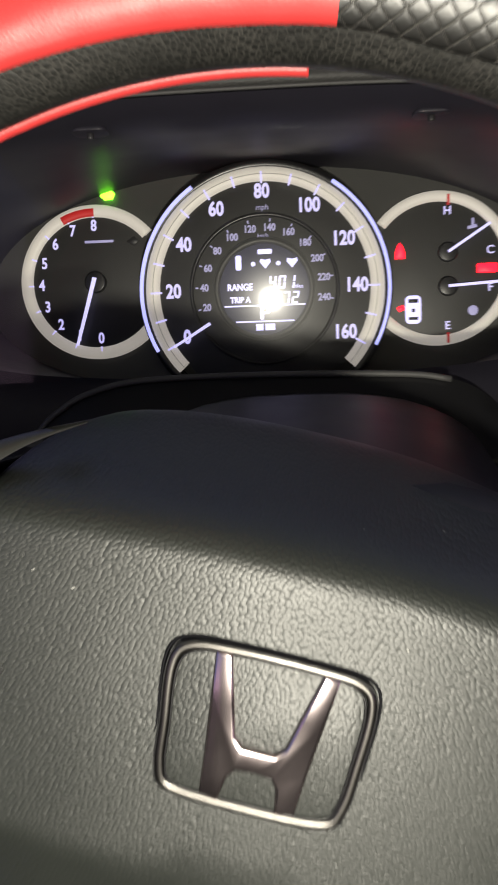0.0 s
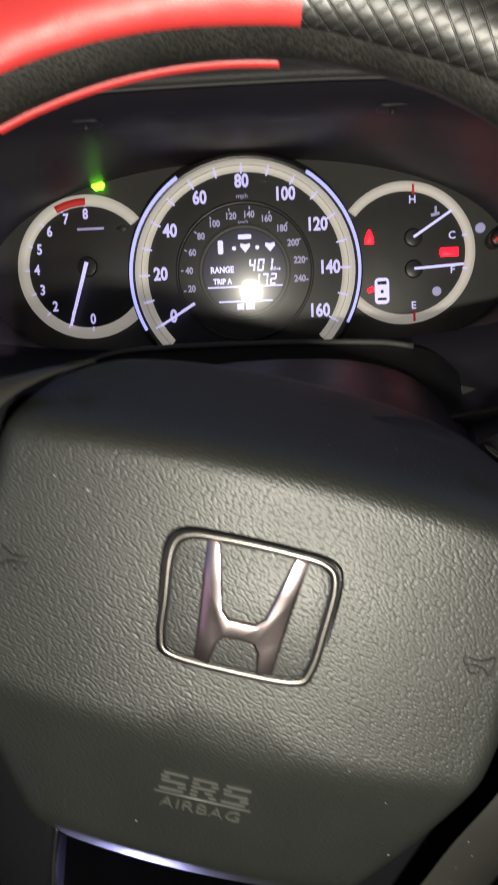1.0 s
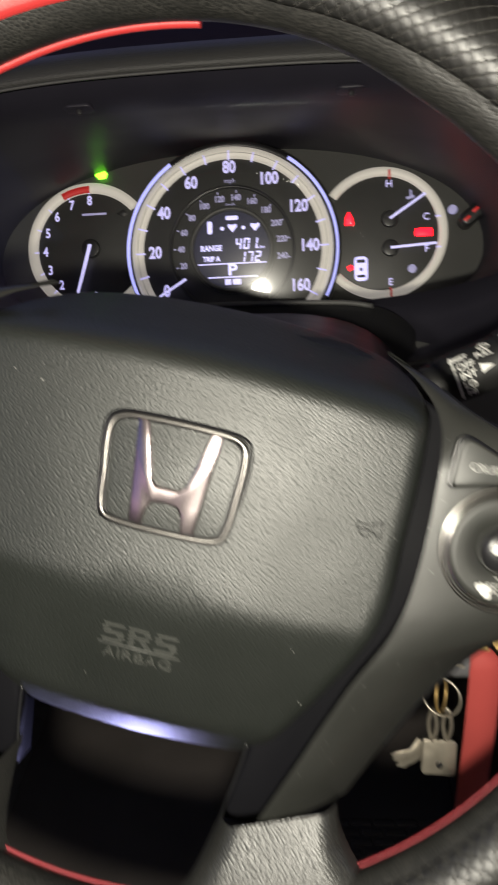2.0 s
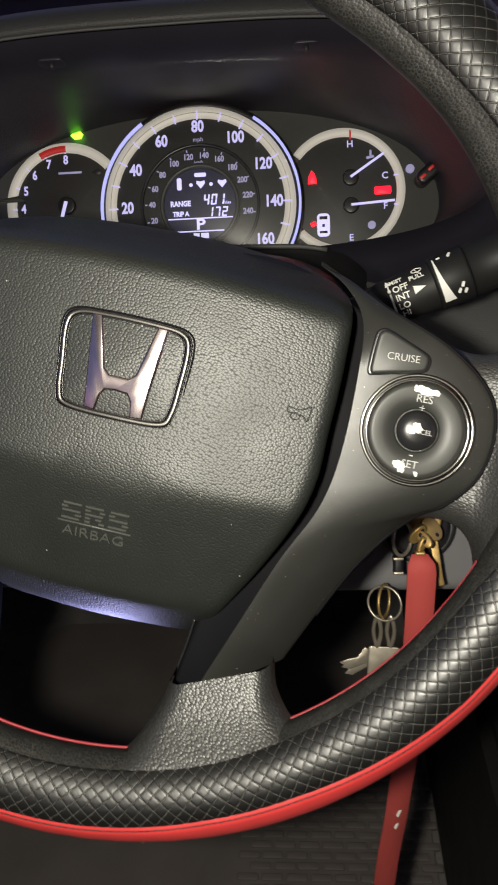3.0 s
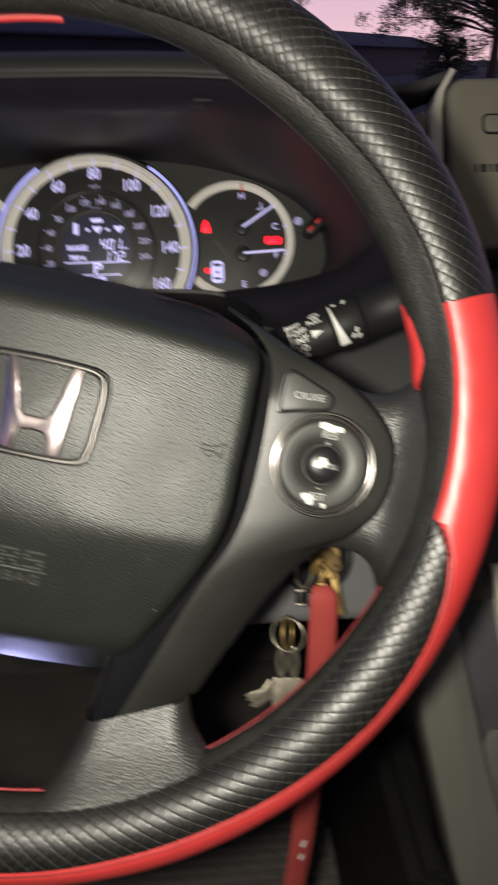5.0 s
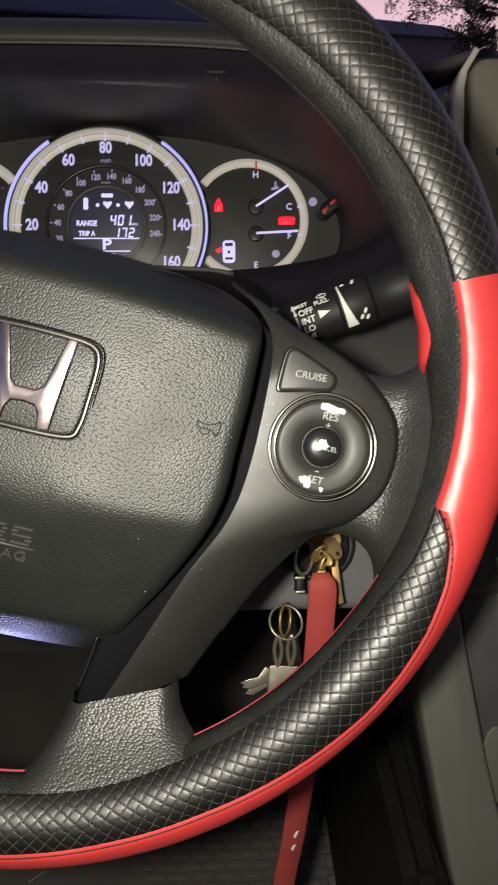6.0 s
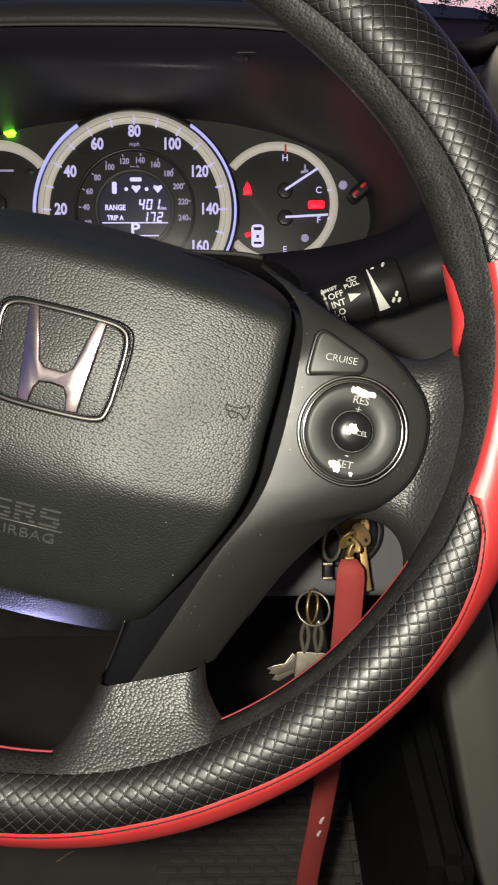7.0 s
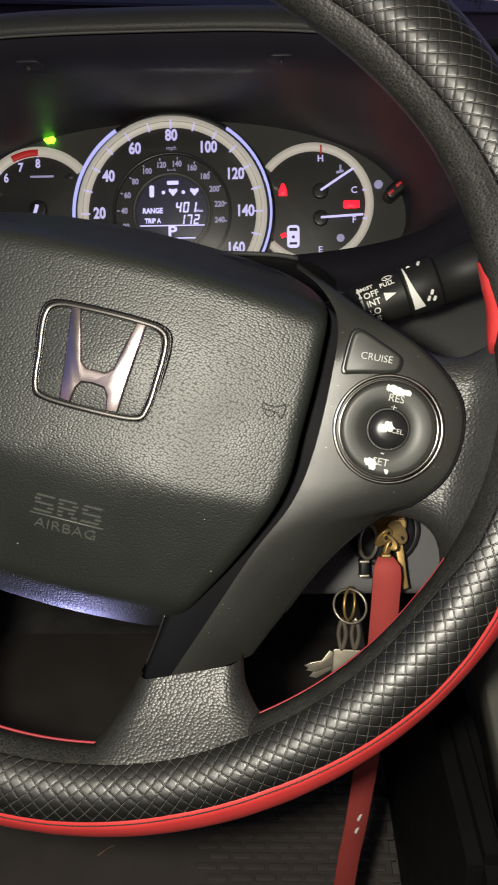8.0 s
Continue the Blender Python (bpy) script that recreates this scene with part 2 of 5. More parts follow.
GRASS = coat("dusk_ground", (0.012, 0.018, 0.022), 0.95, vary=0.5, stain_scale=0.6)
DIM_WALL = coat("dark_siding", (0.014, 0.017, 0.032), 0.85, vary=0.2, stain_scale=0.8)
SHINGLE = coat("dark_shingles", (0.022, 0.027, 0.045), 0.9, vary=0.3, stain_scale=1.2)
LEAF = coat("leaves", (0.035, 0.045, 0.02), 0.8, vary=0.4, stain_scale=2.0)
BARK = coat("bark", (0.06, 0.045, 0.035), 0.9, vary=0.3, stain_scale=8)
FACE = coat("dial_face", (0.018, 0.018, 0.017), 0.5, vary=0.1, fine=0.05)
PANEL = coat("cluster_panel", (0.045, 0.045, 0.042), 0.5, vary=0.1, fine=0.08)
HOOD_IN = coat("hood_lining", (0.017, 0.016, 0.023), 0.48, vary=0.1, fine=0.1, spec=0.35)
RING = glow("dial_ring", (1.0, 0.92, 0.82), 0.22, (0.5, 0.48, 0.42))
RING_DIM = glow("dim_dial_ring", (1.0, 0.92, 0.82), 0.08, (0.26, 0.25, 0.22))
BLUE = glow("blue_light", (0.42, 0.43, 1.0), 1.0, (0.2, 0.2, 0.3))
NUM = glow("numeral_light", (0.55, 0.50, 0.95), 0.75, (0.3, 0.3, 0.35))
NUM_DIM = glow("dim_numeral_light", (0.48, 0.44, 0.85), 0.40, (0.2, 0.2, 0.2))
LCD = glow("display_light", (0.62, 0.58, 1.0), 1.1, (0.2, 0.2, 0.3))
LCD_BACK = glow("display_back", (0.2, 0.2, 0.42), 0.055, (0.012, 0.012, 0.02))
NEEDLE = glow("needle_light", (0.62, 0.58, 1.0), 0.85, (0.3, 0.3, 0.35))
REDLIGHT = glow("red_light", (1.0, 0.003, 0.010), 6.0, (0.2, 0.01, 0.01))
REDMARK = glow("red_mark", (1.0, 0.02, 0.02), 0.15, (0.45, 0.03, 0.03))
GREENLIGHT = glow("green_light", (0.2, 1.0, 0.02), 5.0, (0.1, 0.3, 0.02))
LENS = clear("cluster_lens", 0.02, 0.03, 0.004, 0.16)
PANE = clear("windscreen_glass", 0.015, 0.0, 0.003, 0.3)


# ---- builders ----
def thing(name, label, category, m=None, group="", kind=""):
    ob = new(name)
    ob.matrix_world = m if m is not None else Matrix()
    ob.empty_display_size = 0.02
    return tagged(ob, label, category, group, kind)


def part(name, bm, material, parent=None, label="", smooth=True):
    mesh = bpy.data.meshes.new(name)
    bmesh.ops.recalc_face_normals(bm, faces=bm.faces[:])
    bm.to_mesh(mesh)
    bm.free()
    mesh.materials.append(material)
    if smooth:
        mesh.polygons.foreach_set("use_smooth", [True] * len(mesh.polygons))
    ob = new(name, mesh)
    ob.parent = parent
    return tagged(ob, label) if label else ob


def sharp(ob, degrees=35):
    ob.data.set_sharp_from_angle(angle=radians(degrees))
    return ob


def sheet(rows, close_u=False, close_v=False, caps=False):
    """A bmesh skinned over rows of points."""
    bm = bmesh.new()
    vs = [[bm.verts.new(p) for p in row] for row in rows]
    nr, nc = len(vs), len(vs[0])
    for i in range(nr if close_v else nr - 1):
        for j in range(nc if close_u else nc - 1):
            bm.faces.new((vs[i][j], vs[i][(j + 1) % nc], vs[(i + 1) % nr][(j + 1) % nc], vs[(i + 1) % nr][j]))
    if caps:
        bm.faces.new(vs[0][::-1])
        bm.faces.new(vs[-1])
    return bm


def curve_points(pts, n, closed=False):
    """n points on a smooth curve through pts, evenly spaced."""
    P = [Vector(p) for p in pts]
    m = len(P)
    dense = []
    for i in range(m if closed else m - 1):
        if closed:
            a, b, c, d = P[i - 1], P[i], P[(i + 1) % m], P[(i + 2) % m]
        else:
            a, b, c, d = P[max(i - 1, 0)], P[i], P[i + 1], P[min(i + 2, m - 1)]
        for k in range(16):
            t = k / 16
            dense.append(0.5 * (2 * b + (c - a) * t + (2 * a - 5 * b + 4 * c - d) * t * t + (3 * b - a - 3 * c + d) * t ** 3))
    dense.append(P[0] if closed else P[-1])
    cum = [0.0]
    for a, b in zip(dense, dense[1:]):
        cum.append(cum[-1] + (b - a).length)
    out, j = [], 0
    for k in range(n):
        want = cum[-1] * k / (n if closed else n - 1)
        while j < len(cum) - 2 and cum[j + 1] < want:
            j += 1
        f = (want - cum[j]) / max(cum[j + 1] - cum[j], 1e-12)
        out.append(dense[j].lerp(dense[j + 1], min(1, max(0, f))))
    return out


def slab(outline, front, back, bevel=0.001, steps=3):
    """A plate with that outline (counter-clockwise), its front edge rounded."""
    P = [Vector((*p[:2], 0)) for p in outline]
    n = len(P)
    if sum(P[i - 1].x * P[i].y - P[i].x * P[i - 1].y for i in range(n)) < 0:
        P.reverse()
    norm = []
    for i in range(n):
        a, b = (P[i] - P[i - 1]).normalized(), (P[(i + 1) % n] - P[i]).normalized()
        t = (a + b).normalized() if (a + b).length > 1e-6 else a
        norm.append(Vector((-t.y, t.x, 0)))
    rows = [[(p.x, p.y, back) for p in P]]
    for k in range(steps + 1):
        a = math.pi / 2 * k / steps
        rows.append([(p.x + q.x * bevel * (1 - math.cos(a)), p.y + q.y * bevel * (1 - math.cos(a)), front - bevel + bevel * math.sin(a)) for p, q in zip(P, norm)])
    return sheet(rows, close_u=True, caps=True)


def loft(one, two, profile, n=40, back=None, open_one=False):
    """A skin from curve one to curve two; profile(s, f) gives its height at the share s along and f across."""
    A, B = curve_points(one, n), curve_points(two, n)
    fs = [0.0, 0.02, 0.05, 0.1, 0.18, 0.28, 0.4, 0.5, 0.6, 0.72, 0.82, 0.9, 0.95, 0.98, 1.0]
    rows = []
    for i, (a, b) in enumerate(zip(A, B)):
        s = i / (n - 1)
        row = [(*(a.lerp(b, f))[:2], profile(s, f)) for f in fs]
        if back is not None:
            back_z = back(s) if callable(back) else back
            row = ([] if open_one else [(a.x, a.y, back_z)]) + row + [(b.x, b.y, back_z)]
        rows.append(row)
    return sheet(rows)


def tube(pts, r, n=10, sides=10, closed=False, taper=1.0):
    C = curve_points(pts, n, closed)
    rows = []
    up = Vector((0.13, 0.21, 0.97)).normalized()
    for i, c in enumerate(C):
        if closed:
            d = (C[(i + 1) % n] - C[i - 1]).normalized()
        else:
            d = (C[min(i + 1, n - 1)] - C[max(i - 1, 0)]).normalized()
        x = d.cross(up).normalized()
        y = d.cross(x)
        rr = r * (1 + (taper - 1) * i / max(1, n - 1))
        rows.append([c + (x * math.cos(2 * math.pi * k / sides) + y * math.sin(2 * math.pi * k / sides)) * rr for k in range(sides)])
    return sheet(rows, close_u=True, close_v=closed, caps=not closed)


def ring_sector(r0, r1, a0, a1, front, back, cx=0.0, cy=0.0, n=64, crown=0.0):
    """A flat or crowned ring sector, in degrees, anti-clockwise from a0 to a1."""
    rows = []
    full = abs(a1 - a0) >= 360
    for k in range(n if full else n + 1):
        a = radians(a0 + (a1 - a0) * k / n)
        c, s = math.cos(a), math.sin(a)
        rows.append([(cx + c * r, cy + s * r, z) for r, z in ((r0, back), (r0, front), ((r0 + r1) / 2, front + crown), (r1, front), (r1, back))])
    return sheet(rows, close_u=True, close_v=full, caps=not full)


def disc(r, front, back, cx=0.0, cy=0.0, n=64, bevel=0.0004):
    return slab([(cx + r * math.cos(2 * math.pi * k / n), cy + r * math.sin(2 * math.pi * k / n)) for k in range(n)], front, back, bevel)


def box(cx, cy, w, h, front, back, turn=0.0, bevel=0.0002):
    c, s = math.cos(radians(turn)), math.sin(radians(turn))
    return slab([(cx + c * x - s * y, cy + s * x + c * y) for x, y in ((-w / 2, -h / 2), (w / 2, -h / 2), (w / 2, h / 2), (-w / 2, h / 2))], front, back, bevel, 1)


def rounded(cx, cy, w, h, r, n=6, turn=0.0):
    pts = []
    for sx, sy, a0 in ((1, 1, 0), (-1, 1, 90), (-1, -1, 180), (1, -1, 270)):
        for k in range(n + 1):
            a = radians(a0 + 90 * k / n)
            pts.append((sx * (w / 2 - r) + r * math.cos(a), sy * (h / 2 - r) + r * math.sin(a)))
    c, s = math.cos(radians(turn)), math.sin(radians(turn))
    return [(cx + c * x - s * y, cy + s * x + c * y) for x, y in pts]


def words(name, text, size, place, material, parent, turn=0.0, depth=0.0002, wide=1.0, align="CENTER", bold=0.0):
    """Raised lettering in the built-in font, as a mesh; place is its middle."""
    data = bpy.data.curves.new(name, "FONT")
    data.body, data.size, data.extrude, data.align_x, data.align_y, data.offset = text, size, depth, align, "CENTER", bold
    data.resolution_u = 3
    tmp = bpy.data.objects.new(name, data)
    mesh = bpy.data.meshes.new_from_object(tmp)
    bpy.data.objects.remove(tmp)
    mesh.name = name
    mesh.transform(Matrix.Translation(place) @ Matrix.Rotation(radians(turn), 4, "Z") @ Matrix.Diagonal((wide, 1, 1, 1)))
    mesh.materials.clear()
    mesh.materials.append(material)
    ob = new(name, mesh)
    ob.parent = parent
    return ob


def smin(a, b, k):
    h = max(k - abs(a - b), 0) / k
    return min(a, b) - h * h * k / 4


# ---- instrument cluster ----
SEGMENTS = {"0": "abcdef", "1": "bc", "2": "abged", "4": "fgbc", "7": "abc"}


def digit(name, char, x, y, w, h, material, parent):
    """A seven-segment digit, leaning a little; x and y are its middle."""
    t = h * 0.15
    bars = {"a": (0, h / 2 - t / 2, 0), "g": (0, 0, 0), "d": (0, t / 2 - h / 2, 0), "f": (t / 2 - w / 2, h / 4, 1), "b": (w / 2 - t / 2, h / 4, 1), "e": (t / 2 - w / 2, -h / 4, 1), "c": (w / 2 - t / 2, -h / 4, 1)}
    verts, faces = [], []
    for key in SEGMENTS[char]:
        cx, cy, up = bars[key]
        a, b = (t / 2, h / 4 - t * 0.22) if up else (w / 2 - t * 0.35, t / 2)
        n0 = len(verts)
        for z in (-0.0006, 0.0):
            verts += [(x + cx + p + 0.14 * (cy + q), y + cy + q, z) for p, q in ((-a, -b), (a, -b), (a, b), (-a, b))]
        faces += [(n0 + 4, n0 + 5, n0 + 6, n0 + 7)] + [(n0 + p, n0 + q, n0 + q + 4, n0 + p + 4) for p, q in ((0, 1), (1, 2), (2, 3), (3, 0))]
    mesh = bpy.data.meshes.new(name)
    mesh.from_pydata(verts, [], faces)
    mesh.materials.append(material)
    ob = new(name, mesh)
    ob.parent = parent
    return ob


def cluster():
    top = thing("instrument_cluster", "black instrument cluster with three lit round gauges", "instrument panel", DIAL)
    half = [(0.0, 0.080), (0.05, 0.079), (0.11, 0.070), (0.15, 0.054), (0.174, 0.026), (0.184, -0.010), (0.183, -0.040)]
    outline = [(x, y) for x, y in half] + [(x, y) for x, y in ((0.18, -0.062), (-0.18, -0.062))] + [(-x, y) for x, y in half[::-1][:-1]]
    part("face_panel", slab(curve_points([(p[0] * 1.08, p[1] * 1.06, 0) for p in outline], 120, True), -0.030, -0.045, 0.002), PANEL, top, "dark grey cluster panel")

    # speedometer, standing proud
    spd = part("speedometer", disc(0.0665, -0.0015, -0.032, n=96), FACE, top, "round speedometer with white ring")
    part("outer_step", ring_sector(0.0735, 0.0785, -55, 235, -0.0025, -0.032, n=96), SMOOTH, spd)
    part("ring", ring_sector(0.0650, 0.0735, -42, 222, 0.0, -0.004, n=128, crown=0.0008), RING, spd, "cream white lit ring")
    part("ring_groove", ring_sector(0.0689, 0.0693, -42, 222, 0.0011, -0.002, n=128), RING_DIM, spd)
    for a0, a1 in ((-28, 56), (124, 208)):
        part("light_arc", ring_sector(0.0756, 0.0774, a0, a1, 0.0005, -0.004, n=48), BLUE, spd, "thin lit blue arc")
    for k in range(17):
        a = 210 - 15 * k
        r0, r1 = (0.0635, 0.0705)
        c, s = math.cos(radians(a)), math.sin(radians(a))
        part("tick", box(c * (r0 + r1) / 2, s * (r0 + r1) / 2, r1 - r0, 0.0011, 0.0013, 0.0002, a), NUM, spd)
    for k in range(9):
        a = radians(210 - 30 * k)
        r = 0.0565 if k != 4 else 0.0585
        words("numeral", str(20 * k), 0.0118, (r * math.cos(a), r * math.sin(a) + 0.0005, -0.0012), NUM, spd, wide=0.80, bold=0.0004)
    words("unit_mark", "mph", 0.0045, (0, 0.0495, -0.0012), NUM_DIM, spd)
    part("inner_step", ring_sector(0.0440, 0.0462, 0, 360, 0.0006, -0.004, n=96, crown=0.0005), SMOOTH, spd)
    for k in range(1, 13):
        a = radians(214 - 18.6 * k)
        words("small_numeral", str(20 * k), 0.0060, (0.0372 * math.cos(a), 0.0375 * math.sin(a), -0.0012), NUM_DIM, spd, wide=0.85, bold=0.0002)
        part("small_tick", box(0.0420 * math.cos(a), 0.0420 * math.sin(a), 0.0018, 0.0009, -0.0010, -0.002, math.degrees(a)), NUM_DIM, spd)
    words("small_unit_mark", "km/h", 0.0034, (0, 0.0325, -0.0012), NUM_DIM, spd)
    part("display_bezel", ring_sector(0.0275, 0.0308, 0, 360, 0.0022, -0.004, n=96, crown=0.0012), PANEL, spd, "raised dark display bezel")
    part("bezel_edge", ring_sector(0.0306, 0.0314, 0, 360, 0.0012, -0.004, n=96, crown=0.0003), CARVE, spd)
    part("needle", slab([(-0.0335, -0.0205), (-0.0345, -0.0190), (-0.0570, -0.0328), (-0.0565, -0.0340)], 0.0030, 0.0012, 0.0003, 1), NEEDLE, spd, "lit white needle")
    scr = part("display", disc(0.0280, -0.0005, -0.003, n=64), LCD_BACK, spd, "dark round trip display with lit text")
    words("range_word", "RANGE", 0.0056, (-0.0150, 0.0015, -0.0003), LCD, scr, wide=0.85, bold=0.0002)
    for k, char in enumerate("401"):
        digit("range_digit", char, 0.0052 + 0.0058 * k, 0.0040, 0.0044, 0.0080, LCD, scr)
    words("range_unit", "miles", 0.0034, (0.0205, 0.0012, -0.0003), LCD, scr)
    words("trip_word", "TRIP A", 0.0050, (-0.0150, -0.0062, -0.0003), LCD, scr, wide=0.85, bold=0.0002)
    for k, char in enumerate("172"):
        digit("trip_digit", char, 0.0078 + 0.0056 * k, -0.0054, 0.0042, 0.0074, LCD, scr)
    for y, w in ((-0.0098, 0.050), (-0.0195, 0.036)):
        part("divider", box(0.0, y, w, 0.0009, 0.0, -0.0006), LCD, scr)
    words("gear_letter", "P", 0.0112, (0.0, -0.0147, -0.0003), LCD, scr, wide=1.25, bold=0.0003)
    for x, w in ((-0.0035, 0.0045), (0.003, 0.006)):
        part("text_bar", box(x, -0.0230, w, 0.0040, 0.0, -0.0006), LCD, scr)
    part("icon", slab(rounded(-0.0155, 0.0165, 0.0036, 0.0090, 0.0012), 0.0, -0.0006, 0.0002, 1), LCD, scr)
    for x in (-0.0065, 0.0090):
        part("icon_dot", disc(0.0014, 0.0, -0.0006, x, 0.0155, 16, 0.0002), LCD, scr)
    part("icon", slab(rounded(0.0008, 0.0228, 0.0090, 0.0030, 0.0010), 0.0, -0.0006, 0.0002, 1), LCD, scr)
    for x in (0.0010, 0.0175):
        part("icon", slab([(x - 0.0030, 0.0185), (x - 0.0034, 0.0165), (x, 0.0125), (x + 0.0034, 0.0165), (x + 0.0030, 0.0185), (x, 0.0178)], 0.0, -0.0006, 0.0002, 1), LCD, scr)

    # rev counter
    cx, cy, w0 = -0.1117, 0.0112, -0.0275
    rev = part("rev_counter", disc(0.0445, w0 - 0.0005, w0 - 0.01, cx, cy, 72), FACE, top, "round rev counter with red zone")
    part("ring", ring_sector(0.0422, 0.0500, 41, 322, w0 + 0.001, w0 - 0.004, cx, cy, 96, 0.0008), RING, rev, "cream white lit ring")
    part("red_zone", ring_sector(0.0424, 0.0474, 89, 117, w0 + 0.0022, w0 + 0.001, cx, cy, 24), REDMARK, rev)
    for k in range(9):
        a = radians(272.5 - 22.8 * k)
        words("numeral", str(k), 0.0098, (cx + 0.0366 * math.cos(a), cy + 0.0366 * math.sin(a), w0 - 0.0002), NUM, rev, wide=0.80, bold=0.00025)
        part("tick", box(cx + 0.0435 * math.cos(a), cy + 0.0435 * math.sin(a), 0.0035, 0.0009, w0 + 0.0016, w0, math.degrees(a)), NUM, rev)
    part("text_bar", box(cx + 0.003, cy + 0.0265, 0.019, 0.0016, w0, w0 - 0.0008), NUM_DIM, rev)
    part("hub", disc(0.0070, w0 + 0.004, w0 - 0.001, cx, cy, 32, 0.001), SMOOTH, rev)
    part("needle", slab([(cx - 0.0012, cy + 0.0032), (cx + 0.0014, cy + 0.0026), (cx - 0.0126, cy - 0.0408), (cx - 0.0141, cy - 0.0404)], w0 + 0.0052, w0 + 0.0035, 0.0003, 1), NEEDLE, rev, "lit white needle")

    # temperature and fuel
    cx, cy = 0.1097, 0.0112
    fuel = part("fuel_gauge", disc(0.0425, w0 - 0.0005, w0 - 0.01, cx, cy, 72), FACE, top, "round fuel and temperature gauge")
    part("ring", ring_sector(0.0420, 0.0486, -138, 141, w0 + 0.001, w0 - 0.004, cx, cy, 96, 0.0008), RING, fuel, "cream white lit ring")
    for x, y, turn in ((0.1164, 0.0540, 90), (0.1157, -0.0326, 90)):
        part("red_tick", box(x, y, 0.0065, 0.0014, w0 + 0.0026, w0, turn), REDMARK, fuel)
    for text, x, y in (("H", 0.1161, 0.0473), ("C", 0.1428, 0.0219), ("F", 0.1428, -0.0016), ("E", 0.1157, -0.0249)):
        words("gauge_letter", text, 0.0072, (x, y, w0 - 0.0002), NUM, fuel, bold=0.0001)
    for y in (0.0217, -0.0008):
        part("tick", box(0.1512, y, 0.0035, 0.0010, w0 + 0.0022, w0), NUM, fuel)
    for y, tip in ((0.0214, (0.1420, 0.0382)), (0.0000, (0.1496, 0.0018))):
        part("hub", disc(0.0062, w0 + 0.003, w0 - 0.001, 0.1160, y, 32, 0.001), SMOOTH, fuel)
        dx, dy = tip[0] - 0.116, tip[1] - y
        part("needle", box(0.116 + dx / 2, y + dy / 2, math.hypot(dx, dy), 0.0017, w0 + 0.0045, w0 + 0.003, math.degrees(math.atan2(dy, dx)), 0.0003), NEEDLE, fuel, "lit white needle")
    part("warning_light", slab([(0.0828, 0.0185), (0.0892, 0.0185), (0.0890, 0.0225), (0.0875, 0.0265), (0.0860, 0.0285), (0.0845, 0.0265), (0.0830, 0.0225)], w0 + 0.0005, w0 - 0.001, 0.0004, 1), REDLIGHT, fuel, "lit red warning light")
    part("warning_light", slab(rounded(0.1408, 0.0107, 0.0128, 0.0058, 0.0012), w0 + 0.0005, w0 - 0.001, 0.0004, 1), REDLIGHT, fuel, "lit red warning bar")
    part("warning_light", box(0.0862, -0.0130, 0.0040, 0.0030, w0 + 0.0005, w0 - 0.001, 25), REDLIGHT, fuel)
    car = part("car_symbol", slab(rounded(0.0940, -0.0140, 0.0100, 0.0180, 0.0030), w0 + 0.0004, w0 - 0.001, 0.0003, 1), LCD, fuel)
    for y, w, h in ((-0.0085, 0.0062, 0.0024), (-0.0196, 0.0060, 0.0018), (-0.0145, 0.0020, 0.0022)):
        part("symbol_bar", box(0.0940, y, w, h, w0 + 0.0008, w0), FACE, car)
    part("symbol", disc(0.0032, w0, w0 - 0.001, 0.1318, -0.0157, 20, 0.0003), NUM_DIM, fuel)
    part("symbol", box(0.1316, 0.0368, 0.0060, 0.0020, w0, w0 - 0.001, 12), NUM_DIM, fuel)
    part("symbol", box(0.1320, 0.0392, 0.0016, 0.0060, w0, w0 - 0.001, 0), NUM_DIM, fuel)
    part("symbol", slab(rounded(0.0815, 0.0385, 0.0060, 0.0045, 0.0012), w0 - 0.0012, w0 - 0.002, 0.0003, 1), PLASTIC, fuel)
    part("symbol", disc(0.0034, w0, w0 - 0.002, 0.1623, 0.0262, 24, 0.0004), NUM_DIM, fuel)
    knob = part("reset_knob", slab(rounded(0.1745, 0.0195, 0.020, 0.011, 0.005, turn=40), w0 + 0.012, w0 - 0.002, 0.003), SMOOTH, top, "small black reset knob")
    # red reflections on the knob, painted as two faintly glowing bars
    for x, y in ((0.1705, 0.0165), (0.1765, 0.0225)):
        part("red_glint", box(x, y, 0.0050, 0.0022, w0 + 0.0128, w0 + 0.011, 40), REDMARK, knob)
    part("eco_light", slab([(-0.1065, 0.0665), (-0.1040, 0.0640), (-0.0985, 0.0645), (-0.0970, 0.0680), (-0.1000, 0.0710), (-0.1045, 0.0700)], w0 + 0.001, w0 - 0.002, 0.0005, 1), GREENLIGHT, top, "lit green indicator")
    part("dim_symbol", slab([(-0.0857, 0.0402), (-0.0907, 0.0371), (-0.0857, 0.0340), (-0.0817, 0.0371)], w0, w0 - 0.002, 0.0003, 1), PLASTIC, top)
    pane = part("lens", sheet([[(x, v, 0.091 + 0.163 * v - 0.054 * x) for x in (-0.2, -0.1, 0, 0.1, 0.2)] for v in (-0.052, -0.02, 0.02, 0.05, 0.082)]), LENS, top, "clear cluster lens")
    pane.visible_shadow = False
    return top


cluster()


# ---- dashboard hood round the cluster ----
def arch(hw, up, down, w, n=72, e=3.0):
    pts = []
    for k in range(n):
        a = 2 * math.pi * k / n
        c, s = math.cos(a), math.sin(a)
        x = math.copysign(abs(c) ** (2 / e), c) * hw
        y = math.copysign(abs(s) ** (2 / e), s) * (up if s > 0 else down)
        pts.append((x, y, w))
    return pts


